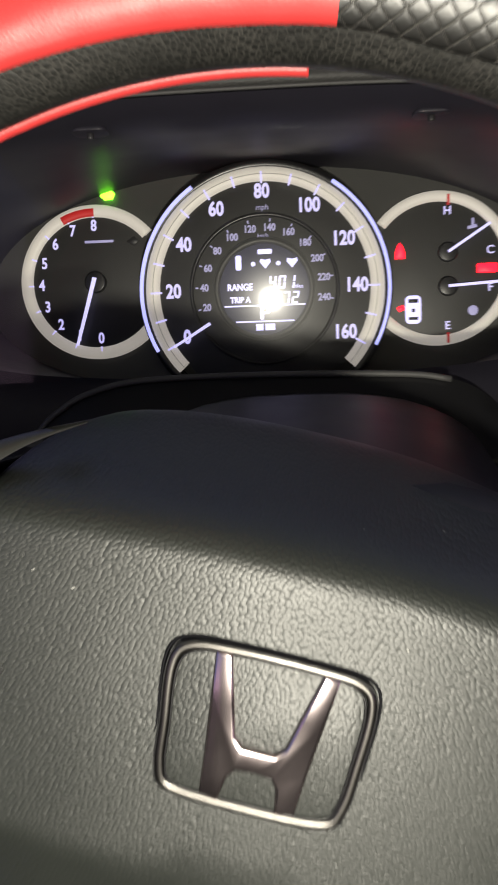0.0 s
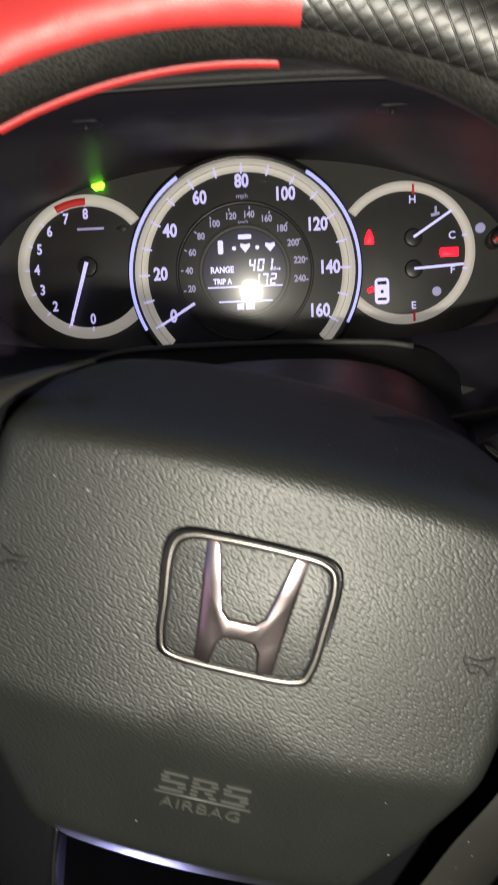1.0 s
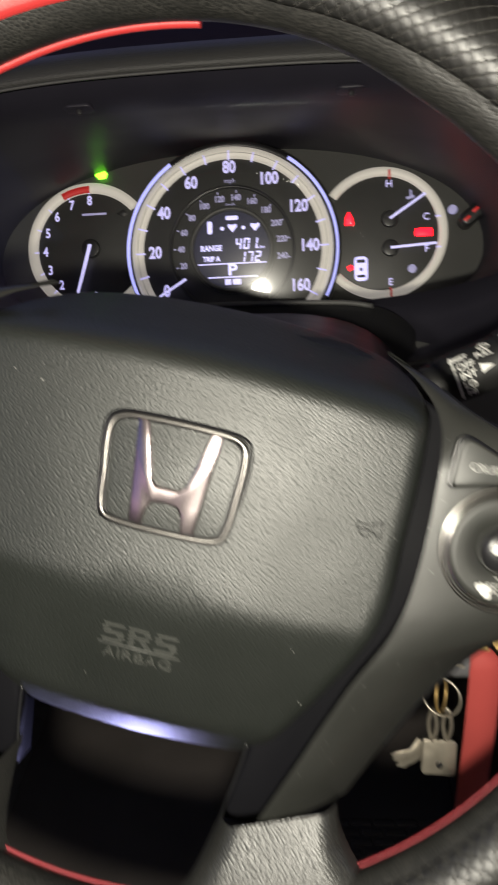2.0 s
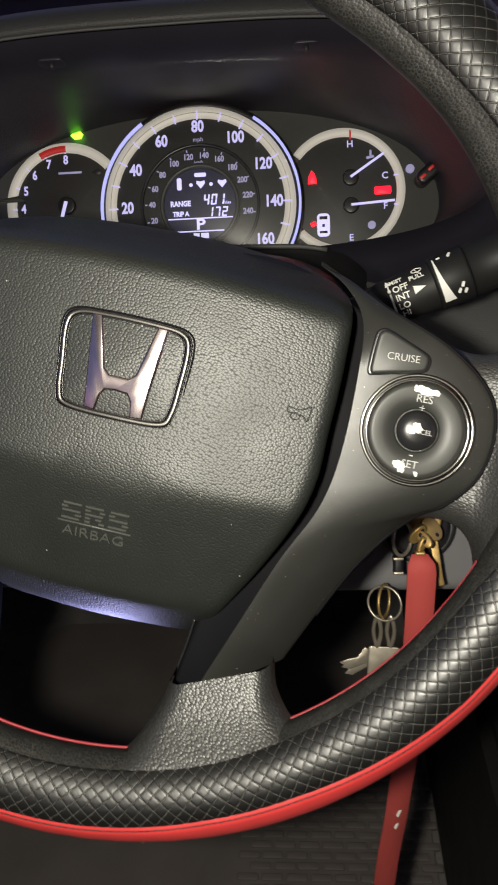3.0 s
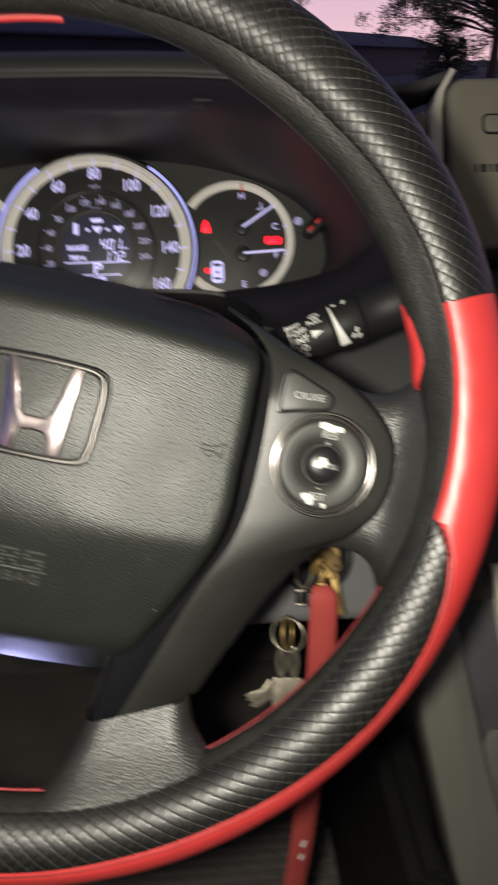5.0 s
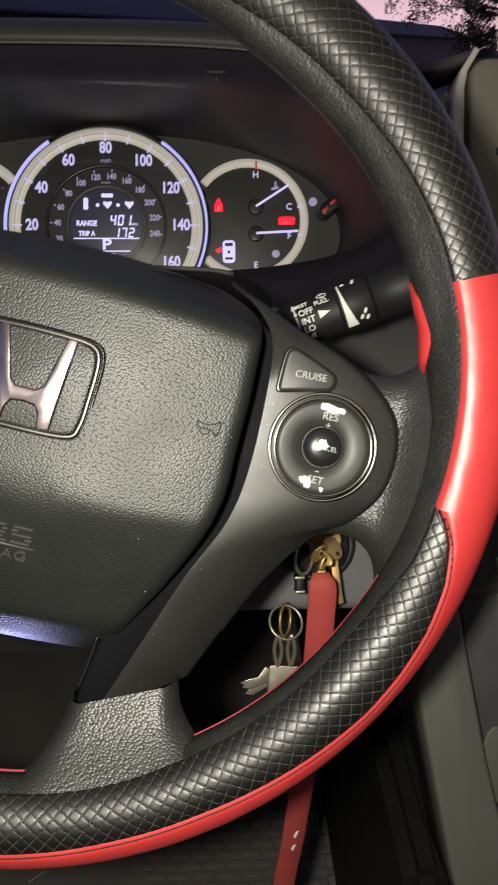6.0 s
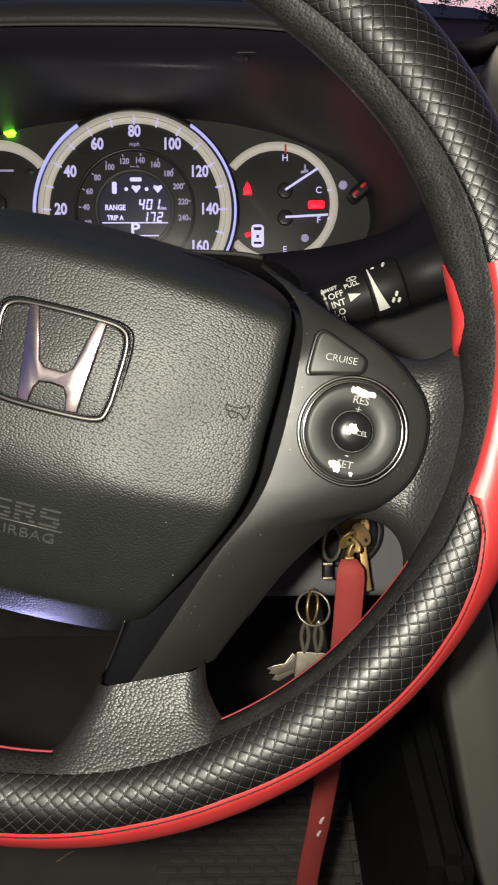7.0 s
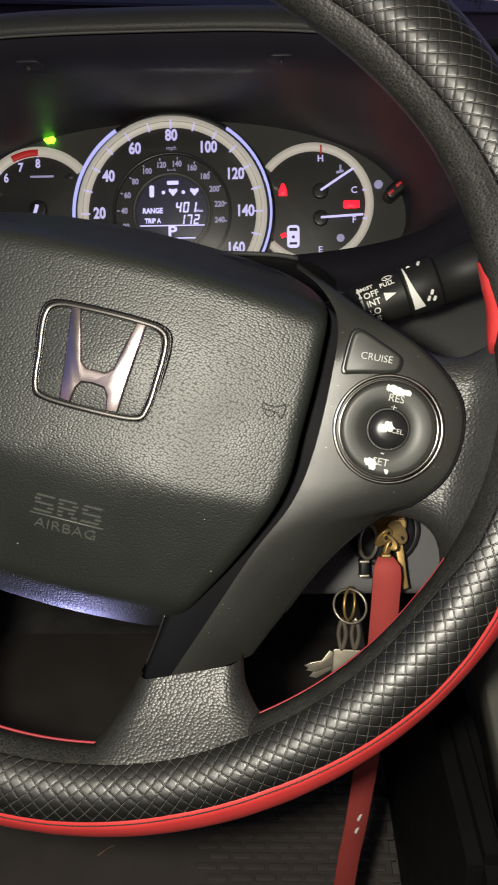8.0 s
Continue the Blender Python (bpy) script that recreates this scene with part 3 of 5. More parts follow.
def hood():
    top = thing("gauge_hood", "black moulded hood round the instrument cluster", "dashboard", DIAL)
    inner = [arch(0.184, 0.080, 0.066, -0.036, e=2.15), arch(0.186, 0.079, 0.064, 0.0, e=2.2), arch(0.194, 0.075, 0.060, 0.03, e=2.4), arch(0.202, 0.069, 0.0535, 0.07, e=2.7), arch(0.2045, 0.0675, 0.0525, 0.085, e=2.75), arch(0.206, 0.0665, 0.071, 0.097, e=2.8), arch(0.209, 0.0655, 0.088, 0.113, e=3.0), arch(0.212, 0.0690, 0.093, 0.127), arch(0.213, 0.0730, 0.096, 0.134)]
    part("lining", sheet(inner, close_u=True), HOOD_IN, top, "dark smooth hood lining")
    # lighter bead along the lip: the edge's highlight is put into its colour
    edge = [p for p in arch(0.2135, 0.0736, 0.080, 0.1362, 144)[1:72]]
    part("lip_highlight", tube(edge, 0.0009, 120, 8), SHROUD, top, "thin pale bead for the highlight on the hood's edge")
    lip = [arch(0.213, 0.0738, 0.096, 0.1345), arch(0.214, 0.0750, 0.096, 0.1375), arch(0.216, 0.0775, 0.098, 0.1385), arch(0.222, 0.0860, 0.102, 0.1340), arch(0.230, 0.0960, 0.104, 0.1200), arch(0.242, 0.1030, 0.106, 0.0900), arch(0.252, 0.1010, 0.106, 0.0400), arch(0.262, 0.0800, 0.106, -0.06)]
    part("cowl", sheet(lip, close_u=True), DASH, top, "matt black rolled cowl")
    for x in (-0.0745, 0.084):
        clip = part("clip", slab(rounded(x, 0, 0.017, 0.011, 0.004), 0.0014, -0.001, 0.0006), HOOD_IN, top)
        clip.matrix_local = Matrix.Translation((0, 0.0655, 0.1140)) @ Matrix.Rotation(radians(88), 4, "X")
        part("pin", disc(0.0016, 0.0040, 0.0, x, 0.0, 16, 0.0006), PLASTIC, clip)
    lower = curve_points([(-0.111, -0.078, 0.107), (-0.1045, -0.0705, 0.106), (-0.0985, -0.0660, 0.105), (-0.0895, -0.0603, 0.104), (-0.0722, -0.0547, 0.104), (-0.0533, -0.0524, 0.104), (-0.030, -0.0516, 0.104), (0.0, -0.0515, 0.104), (0.040, -0.0521, 0.104), (0.0745, -0.0534, 0.104), (0.0890, -0.0554, 0.104), (0.1030, -0.0592, 0.104), (0.1160, -0.0690, 0.105), (0.1213, -0.0790, 0.106), (0.1245, -0.0897, 0.108)], 60)
    part("lower_lip", tube(lower[:49], 0.0016, 48, 8), SHROUD, top, "grey edge of the lower surround")
    part("lower_surround", sheet([[(p.x, p.y, p.z - 0.002) for p in lower], [(p.x * 0.98, p.y - 0.010, p.z + 0.010) for p in lower], [(p.x * 0.96, p.y - 0.030, p.z + 0.034) for p in lower], [(p.x * 0.95, p.y - 0.06, p.z + 0.050) for p in lower]]), SMOOTH, top, "gloss black lower surround")
    return top


hood()


# ---- steering wheel ----
RC, RT, ZC = 0.1662, 0.0164, 0.0080


def between(table, t):
    """A value read off a table of (angle, value) in falling order of angle."""
    if t >= table[0][0]:
        return table[0][1]
    for (a, p), (b, q) in zip(table, table[1:]):
        if t >= b:
            return q + (p - q) * (t - b) / (a - b)
    return table[-1][1]


def ease(x):
    x = min(1.0, max(0.0, x))
    return x * x * (3 - 2 * x)


# where the sleeve ends on the inner side, where its red edging begins, and how far the bare rim swells inwards
SLEEVE_END = [(127, 136), (114, 141), (105, 145), (97, 145), (88, 152), (70, 148), (55, 143), (42, 131), (32, 124), (20, 122), (8, 125), (-4, 130), (-12, 132), (-19, 147), (-26, 153), (-50, 154), (-86, 150), (-220, 150), (-233, 136)]
RED_BAND = [(-4, 123), (-6, 106), (-8, 93), (-12.8, 76), (-19, 64), (-25, 59), (-31, 58), (-39, 64), (-47, 70), (-54, 74), (-66, 74), (-74, 71), (-82, 68), (-200, 66), (-212, 76), (-220, 93), (-233, 123)]
SWELL = [(125, 1.8), (97, 1.8), (83, 2.4), (70, 5.0), (60, 5.2), (48, 4.2), (24, 4.2), (15, 2.5), (8, 0.0), (-16, 0.0), (-24, 1.0), (-50, 1.7), (-235, 1.7)]


def swell(theta, phi):
    t = (theta + 235) % 360 - 235
    f = phi % 360
    return 0.001 * between(SWELL, t) * ease((f - 138) / 40) * (1 - ease((f - 235) / 50))


def on_rim(theta, phi, r, lift=0.0):
    a, b = radians(theta), radians(phi)
    q = RC + (r + lift) * math.cos(b)
    return (q * math.cos(a), q * math.sin(a), ZC + (r + lift) * math.sin(b))


def quilt(u, v):
    """The puffed diamonds of the cover: u along the rim, v round it, in metres."""
    p = 0.0039
    h = 1.0
    for d in ((u + v) / math.sqrt(2) / p, (u - v) / math.sqrt(2) / p):
        g = abs((d % 1.0) - 0.5) * 2
        h = min(h, 1 - 0.22 * g * g - 0.78 * max(0.0, (g - 0.80) / 0.20) ** 1.3)
    return h


def cover_piece(t0, t1, phi_hi, phi_lo, du, dv, quilted):
    """A sleeve piece from rim angle t0 to t1 and tube angles between phi_lo and phi_hi (functions of the angle)."""
    nu = max(4, int(abs(radians(t1 - t0)) * RC / du))
    span = max(abs(phi_hi(t) - phi_lo(t)) for t in (t0, (t0 + t1) / 2, t1))
    nv = max(4, int(radians(span) * RT / dv))
    rows, flat = [], []
    for i in range(nu + 1):
        t = t0 + (t1 - t0) * i / nu
        row = []
        hi, lo = phi_hi(t), phi_lo(t)
        for j in range(nv + 1):
            f = lo + (hi - lo) * j / nv
            lift = 0.00016 * (quilt(radians(t) * RC, radians(f) * RT) - 1) if quilted else 0.0001 * noise.noise((t * 0.4, f * 0.06, 1.0))
            edge = min((hi - f), (f - lo)) * radians(1) * RT
            if edge < 0.0015:
                lift -= 0.0012 * (1 - edge / 0.0015) ** 2
            row.append(on_rim(t, f, RT, lift))
        rows.append(row)
        flat += [(radians(t) * RC, radians(lo + (hi - lo) * j / nv) * RT) for j in range(nv + 1)]
    bm = sheet(rows)
    layer = bm.loops.layers.uv.new("flat")
    bm.verts.index_update()
    for face in bm.faces:
        for loop in face.loops:
            loop[layer].uv = flat[loop.vert.index]
    return bm


def mirrored(pts):
    return [(-p[0], *p[1:]) for p in pts]


def steering_wheel():
    top = thing("steering_wheel", "three-spoke black steering wheel in a quilted black and red leather cover", "steering wheel", WHEEL)
    core = [[on_rim(360 * i / 240, 360 * j / 40, 0.0149, swell(360 * i / 240, 360 * j / 40)) for j in range(40)] for i in range(240)]
    part("rim", sheet(core, close_u=True, close_v=True), LEATHER, top, "grained black leather rim")

    hi = lambda t: between(SLEEVE_END, t)
    band = lambda t: between(RED_BAND, t)
    back = lambda t: -138.0

    part("cover_upper", cover_piece(26, 97, hi, back, 0.0005, 0.0005, True), QUILT, top, "black quilted cover panel")
    low = part("cover_lower", cover_piece(-4, -233, hi, band, 0.0005, 0.0005, True), QUILT, top, "black quilted cover panel")
    part("cover_edge", cover_piece(-4, -233, band, back, 0.002, 0.002, False), RED, top, "red cover edging")
    for t0, t1 in ((-4.2, 26), (97, 127.2)):
        part("cover_side", cover_piece(t0, t1, hi, back, 0.0015, 0.0015, False), RED, top, "smooth red cover panel")
    # beads where the sleeve grips the rim, and stitching
    for t0, t1, m, r in ((99, 130, RED, 0.0018), (130, 350, BEAD, 0.0006)):
        part("bead", tube([on_rim(t0 + (t1 - t0) * k / 60, -146, 0.0149, 0.0006 + swell(t0 + (t1 - t0) * k / 60, -146)) for k in range(61)], r, 120, 8), m, top)
    lip, reach = [], [(28.4, 210), (27.7, 184), (25, 170.5), (22, 167), (20, 164.3), (18.5, 165.5), (17, 171.5), (16, 177), (15.2, 190), (14.4, 210)]
    for k in range(57):
        t = 28.4 - 14.0 * k / 56
        w, puff = 216 - between(reach, t), 0.0008 + 0.0014 * ease((22 - t) / 6)
        lip.append([on_rim(t, 216 - w * q / 12, 0.0149, swell(t, 216 - w * q / 12) + puff * math.sin(math.pi * q / 12) ** 0.5 + 0.0001) for q in range(13)])
    part("bead", sheet(lip), RED, top, "red inner lip of the cover")
    part("seam_line", tube([on_rim(-5 - 227 * k / 240, band(-5 - 227 * k / 240) - 3.0, RT, 0.0) for k in range(241)], 0.00024, 500, 6), THREAD_BLACK, top, "black stitched seam")
    bm = bmesh.new()
    t = -5.0
    while t > -232:
        a, b = Vector(on_rim(t, band(t) - 2.4, RT, 0.0001)), Vector(on_rim(t - 0.5, band(t) - 3.4, RT, 0.0001))
        d = (b - a).normalized()
        q = bmesh.ops.create_cone(bm, cap_ends=True, segments=5, radius1=0.00017, radius2=0.00017, depth=(b - a).length)
        bmesh.ops.transform(bm, matrix=Matrix.Translation((a + b) / 2) @ d.to_track_quat("Z", "Y").to_matrix().to_4x4(), verts=q["verts"])
        t -= 0.85
    tagged(part("stitching", bm, THREAD_BLACK, top), kind="stuff")
    for t in (26.0, 97.0):
        part("seam", tube([on_rim(t, f, RT, 0.0) for f in range(-130, 117, 12)], 0.00035, 50, 6), THREAD_BLACK, top)

    # airbag cover
    half = [(0.0, 0.0647), (0.025, 0.0641), (0.050, 0.0613), (0.068, 0.0560), (0.0795, 0.0440), (0.0820, 0.0180), (0.0818, -0.0090), (0.0815, -0.0280), (0.0770, -0.0460), (0.0675, -0.0682), (0.0582, -0.0862), (0.0512, -0.0992), (0.0425, -0.1080), (0.0228, -0.1098), (0.0, -0.1106)]
    outline = curve_points([(*p, 0) for p in half + mirrored(half)[1:-1][::-1]], 160, True)

    def height(x, y):
        z = 0.0048 - 0.55 * x * x - 0.03 * y
        z = smin(z, 0.0048 + 0.42 * (y + 0.046 - 1.9 * x * x), 0.0012)
        z = smin(z, 0.0048 - 3.1 * (y - 0.0418 + 0.9 * x * x), 0.018)
        z = smin(z, -0.0105 + 1.15 * (y + 0.0900 - 1.5 * x * x), 0.0025)
        return z

    rows = []
    for f in [0.02, 0.1, 0.2, 0.3, 0.38, 0.44, 0.5, 0.55, 0.6, 0.64, 0.68, 0.72, 0.75, 0.78, 0.81, 0.84, 0.87, 0.9, 0.92, 0.94, 0.955, 0.97, 0.982, 0.992, 1.0]:
        row = []
        for p in outline:
            x, y = p.x * f, p.y * f - 0.012 * (1 - f)
            e = max(0.0, (f - 0.93) / 0.07)
            row.append((x, y, height(x, y) - 0.005 * (1 - math.sqrt(max(0, 1 - e * e)))))
        rows.append(row)
    rows.append([(p.x, p.y, height(p.x, p.y) - 0.012) for p in outline])
    bag = part("airbag_cover", sheet(rows, close_u=True), BAG, top, "grained charcoal airbag cover with chrome emblem")
    bag.data.polygons.foreach_set("use_smooth", [True] * len(bag.data.polygons))

    # emblem: a chrome frame with two flared legs joined by a bar
    frame_pts = [(-0.0254, 0.0112), (-0.0218, 0.0168), (-0.0100, 0.0181), (0.0100, 0.0181), (0.0210, 0.0168), (0.0245, 0.0112), (0.0242, -0.0040), (0.0231, -0.0150), (0.0192, -0.0200), (0.0, -0.0210), (-0.0192, -0.0200), (-0.0231, -0.0150), (-0.0242, -0.0040)]
    frame_curve = [(p.x * 0.955, p.y * 0.955, 0.0062) for p in curve_points([(*p, 0) for p in frame_pts], 80, True)]
    badge = part("emblem", tube(frame_curve, 0.0011, 120, 12, True), CHROME_FRAME, bag, "chrome emblem frame with flared legs")
    for v in badge.data.vertices:
        v.co.z = 0.0060 + (v.co.z - 0.0062) * 0.55
    for k, r in ((0.942, 0.0003), (1.05, 0.0002)):
        part("emblem_edge", tube([(x * k, y * k, 0.0062) for x, y, z in frame_curve], r, 120, 6, True), SMOOTH, badge)
    # near-black bead standing in for the shadow round the frame
    part("emblem_shade_line", tube([(x * 1.085, y * 1.085, 0.0046 - 0.55 * x * x) for x, y, z in frame_curve], 0.0004, 120, 6, True), GAP, badge)
    gel = part("emblem_base", slab([(x * 0.97, y * 0.97) for x, y, z in frame_curve], 0.0056, 0.002, 0.0005), BAG, badge)
    leg = [(-0.0156, 0.0175), (-0.0114, 0.0175), (-0.0082, 0.0050), (-0.0064, -0.0026), (-0.0040, -0.0048), (0.0040, -0.0048), (0.0064, -0.0026), (0.0082, 0.0050), (0.0114, 0.0175), (0.0156, 0.0175),
           (0.0144, 0.0050), (0.0130, -0.0090), (0.0122, -0.0196), (0.0072, -0.0200), (0.0062, -0.0135), (0.0045, -0.0110), (0.0, -0.0106), (-0.0045, -0.0110), (-0.0062, -0.0135), (-0.0072, -0.0200), (-0.0122, -0.0196), (-0.0130, -0.0090), (-0.0144, 0.0050)]
    mark = part("emblem_mark", slab([(x * 0.955, y * 0.955) for x, y in leg], 0.0080, 0.0050, 0.0009, 3), CHROME_DARK, badge, "smoked chrome legs")
    for v in mark.data.vertices:
        if v.co.z > 0.0062:
            v.co.z -= 0.15 * max(0.0, abs(v.co.x) - 0.0045) - 0.03 * v.co.y
    sharp(mark, 50)

    # raised lettering and horn marks
    ob = words("lettering", "AIRBAG", 0.0062, (0, 0, 0), CARVE, bag, wide=1.2, depth=0.0003, bold=-0.00008)
    ob.matrix_local = Matrix.Translation((0.0, -0.0690, height(0, -0.0690) + 0.0002)) @ Matrix.Rotation(math.atan(0.42), 4, "X")
    # the large letters are built of level bars
    s_rows = (((0.08, 1.0),), ((0.0, 0.34),), ((0.04, 0.96),), ((0.66, 1.0),), ((0.0, 0.92),))
    r_rows = (((0.0, 0.92),), ((0.0, 0.30), (0.70, 1.0)), ((0.0, 0.92),), ((0.0, 0.30), (0.52, 0.84)), ((0.0, 0.30), (0.68, 1.0)))
    for x0, rows_ in ((-0.0138, s_rows), (-0.0042, r_rows), (0.0054, s_rows)):
        verts, faces = [], []
        for k, spans in enumerate(rows_):
            y1 = 0.0040 - 0.00175 * k
            for a, b in spans:
                xa, xb, y0 = x0 + 0.0084 * a, x0 + 0.0084 * b, y1 - 0.0008
                n0 = len(verts)
                verts += [(xa, y0, -0.0006), (xb, y0, -0.0006), (xb, y1, -0.0006), (xa, y1, -0.0006), (xa + 0.0002, y0 + 0.0002, 0.0003), (xb - 0.0002, y0 + 0.0002, 0.0003), (xb - 0.0002, y1 - 0.0002, 0.0003), (xa + 0.0002, y1 - 0.0002, 0.0003)]
                faces += [(n0 + p, n0 + q, n0 + q + 4, n0 + p + 4) for p, q in ((0, 1), (1, 2), (2, 3), (3, 0))] + [(n0 + 4, n0 + 5, n0 + 6, n0 + 7)]
        mesh = bpy.data.meshes.new("lettering")
        mesh.from_pydata(verts, [], faces)
        mesh.materials.append(CARVE)
        ob = new("lettering", mesh)
        ob.parent = bag
        ob.matrix_local = Matrix.Translation((0.0, -0.0605, height(0, -0.0605) + 0.0002)) @ Matrix.Rotation(math.atan(0.42), 4, "X")
    ob = part("lettering_bar", box(0, -0.0050, 0.030, 0.0006, 0.0003, -0.001), CARVE, bag)
    ob.matrix_local = Matrix.Translation((0.0, -0.0605, height(0, -0.0605) + 0.0002)) @ Matrix.Rotation(math.atan(0.42), 4, "X")
    for side in (1, -1):
        x0, y0 = 0.0690 * side, -0.0030
        z0 = height(x0, y0) + 0.0004
        horn = [(-0.0042, 0.0016), (-0.0020, 0.0012), (0.0012, 0.0014), (0.0034, 0.0028), (0.0040, 0.0028), (0.0042, 0.0), (0.0038, -0.0024), (0.0032, -0.0024), (0.0012, -0.0008), (-0.0020, -0.0006), (-0.0042, -0.0004)]
        part("horn_mark", tube([(x0 + x * side, y0 + y, z0) for x, y in horn], 0.00026, 60, 6, True), INK, bag)
        part("horn_mark", tube([(x0 + side * (-0.0012 + 0.0018 * math.cos(a)), y0 - 0.0016 + 0.0013 * math.sin(a), z0) for a in (0, 1.26, 2.5, 3.77, 5.0)], 0.00026, 24, 6, True), INK, bag)

    # spokes, each with a satin trim
    inner = [(0.0640, 0.0570), (0.0760, 0.0485), (0.0848, 0.0360), (0.0874, 0.0152), (0.0878, -0.0147), (0.0844, -0.0363), (0.0742, -0.0600), (0.0632, -0.0915), (0.0533, -0.1196)]
    outer = [(0.0640, 0.0578), (0.0772, 0.0520), (0.0945, 0.0424), (0.1190, 0.0326), (0.1362, 0.0200), (0.1418, 0.0060), (0.1402, -0.0110), (0.1311, -0.0252), (0.1217, -0.0328), (0.1095, -0.0496), (0.0998, -0.0678), (0.0852, -0.1036)]
    up_edge = [(0.0860, 0.0448), (0.0930, 0.0430), (0.1100, 0.0390), (0.1260, 0.0338), (0.1380, 0.0360), (0.1470, 0.0460), (0.1560, 0.0600)]
    low_edge = [(0.1000, -0.0300), (0.1060, -0.0420), (0.1130, -0.0420), (0.1225, -0.0345), (0.1340, -0.0322), (0.1430, -0.0365), (0.1462, -0.0470), (0.1470, -0.0600)]
    leg_left = [(0.0424, -0.1192), (0.0418, -0.1217), (0.0402, -0.1290), (0.0352, -0.1395), (0.0205, -0.1510)]
    leg_right = [(0.0806, -0.1022), (0.0817, -0.1066), (0.0850, -0.1140), (0.0920, -0.1180), (0.1010, -0.1165)]

    def bowl(s, f):
        return 0.0030 + 0.0026 * f - 0.0052 * f * f - 0.0008 * max(0, 1 - (1 - f) / 0.03) ** 2 - 0.032 * max(0.0, 1 - s / 0.25) ** 1.8 - 0.008 * max(0.0, (s - 0.5) / 0.5) ** 1.3 - 0.011 * (lambda q: q * q * (3 - 2 * q))(min(1.0, max(0.0, (s - 0.52) / 0.2))) * f ** 1.6

    def spoke_top(s, f):
        e = min(f, 1 - f)
        return -0.0052 + 0.0127 * max(0.0, (s - 0.44) / 0.56) ** 1.25 - 0.009 * max(0, 1 - e / 0.14) ** 2

    def leg_top(s, f):
        e = min(f, 1 - f)
        return 0.0015 + 0.0145 * s - 0.008 * max(0, 1 - e / 0.13) ** 2

    def flare(ob, n, reach, start, rise):
        """Draws the outer end of a spoke's skin out onto the rim."""
        cols = len(ob.data.vertices) // n
        for k, v in enumerate(ob.data.vertices):
            b = min(1.0, max(0.0, ((k // cols) / (n - 1) - start) / (1 - start)))
            b = b * b * (3 - 2 * b)
            r = math.hypot(v.co.x, v.co.y)
            if r < reach:
                v.co.x, v.co.y = v.co.x * (1 + b * (reach / r - 1)), v.co.y * (1 + b * (reach / r - 1))
            if 0 < k % cols < cols - 1:
                v.co.z += b * max(0.0, rise - v.co.z)
        return ob

    for side in (1, -1):
        flip = (lambda p: p) if side > 0 else mirrored
        flare(part("spoke", loft(flip(up_edge), flip(low_edge), spoke_top, 48, lambda s: -0.030 + 0.026 * s), SPOKE_LIT, top, "grained leather spoke"), 48, 0.1566, 0.66, 0.0186)
        flare(part("lower_spoke", loft(flip(leg_left), flip(leg_right), leg_top, 40, lambda s: -0.030 + 0.026 * min(1, s * 1.6)), SPOKE_LIT, top, "grained leather lower spoke"), 40, 0.1566, 0.36, 0.0195)
        part("spoke_base", slab(flip([(0.0480, -0.0850), (0.0450, -0.1010), (0.0412, -0.1300), (0.0560, -0.1300), (0.0830, -0.1020), (0.0990, -0.0670), (0.1090, -0.0490), (0.1150, -0.0200), (0.1000, 0.0350), (0.0780, 0.0450), (0.0740, 0.0)]), -0.0240, -0.040, 0.003), GAP, top, "black spoke core")
        part("core_edge", tube(flip([(0.0452, -0.0980, -0.0242), (0.0440, -0.1100, -0.0242), (0.0418, -0.1240, -0.0242)]), 0.0006, 20, 8), SMOOTH, top)
        trim = part("spoke_trim", loft(flip(inner), flip(outer), bowl, 80, -0.022, True), SATIN, top, "satin charcoal spoke trim")
        rim_line = curve_points(flip(outer), 80)
        part("trim_edge", tube([(p.x, p.y, bowl(k / 79, 1.0) + 0.0002) for k, p in enumerate(rim_line)][8:72], 0.0007, 160, 8), GAP, trim)
        # round switch pad and its upper button
        cx, cy = 0.1130 * side, 0.0002
        part("pad_well", ring_sector(0.0197, 0.0211, 0, 360, 0.0042, -0.002, cx, cy, 64, 0.0005), CHROME_SOFT, trim, "smoked chrome surround")
        part("pad_ring", tube([(cx + 0.0186 * math.cos(a), cy + 0.0186 * math.sin(a), 0.0050) for a in [2 * math.pi * k / 40 for k in range(40)]], 0.0006, 72, 8, True), CHROME, trim, "thin chrome ring")
        dish = [(0.0006, 0.0010), (0.0079, 0.0010), (0.0081, 0.0036), (0.0086, 0.0042), (0.0130, 0.0048), (0.0160, 0.0050), (0.0178, 0.0048), (0.0184, 0.0034)]
        pad = part("switch_pad", sheet([[(cx + r * math.cos(2 * math.pi * k / 64), cy + r * math.sin(2 * math.pi * k / 64), z) for k in range(64)] for r, z in dish], close_u=True), KEYTOP, trim, "round worn switch pad")
        prof = [(0.0002, 0.0062), (0.0038, 0.0060), (0.0062, 0.0053), (0.0074, 0.0040), (0.0078, 0.0010)]
        part("centre_button", sheet([[(cx + r * math.cos(2 * math.pi * k / 40), cy + r * math.sin(2 * math.pi * k / 40), z) for k in range(40)] for r, z in prof], close_u=True), SMOOTH, pad, "domed black button")
        butt = flip([(0.0930, 0.0172), (0.0990, 0.0188), (0.1085, 0.0213), (0.1110, 0.0228), (0.1114, 0.0260), (0.1098, 0.0283), (0.1020, 0.0314), (0.0950, 0.0338), (0.0922, 0.0331), (0.0912, 0.0303), (0.0909, 0.0205), (0.0914, 0.0178)])
        bpts = curve_points([(*p, 0) for p in butt], 60, True)
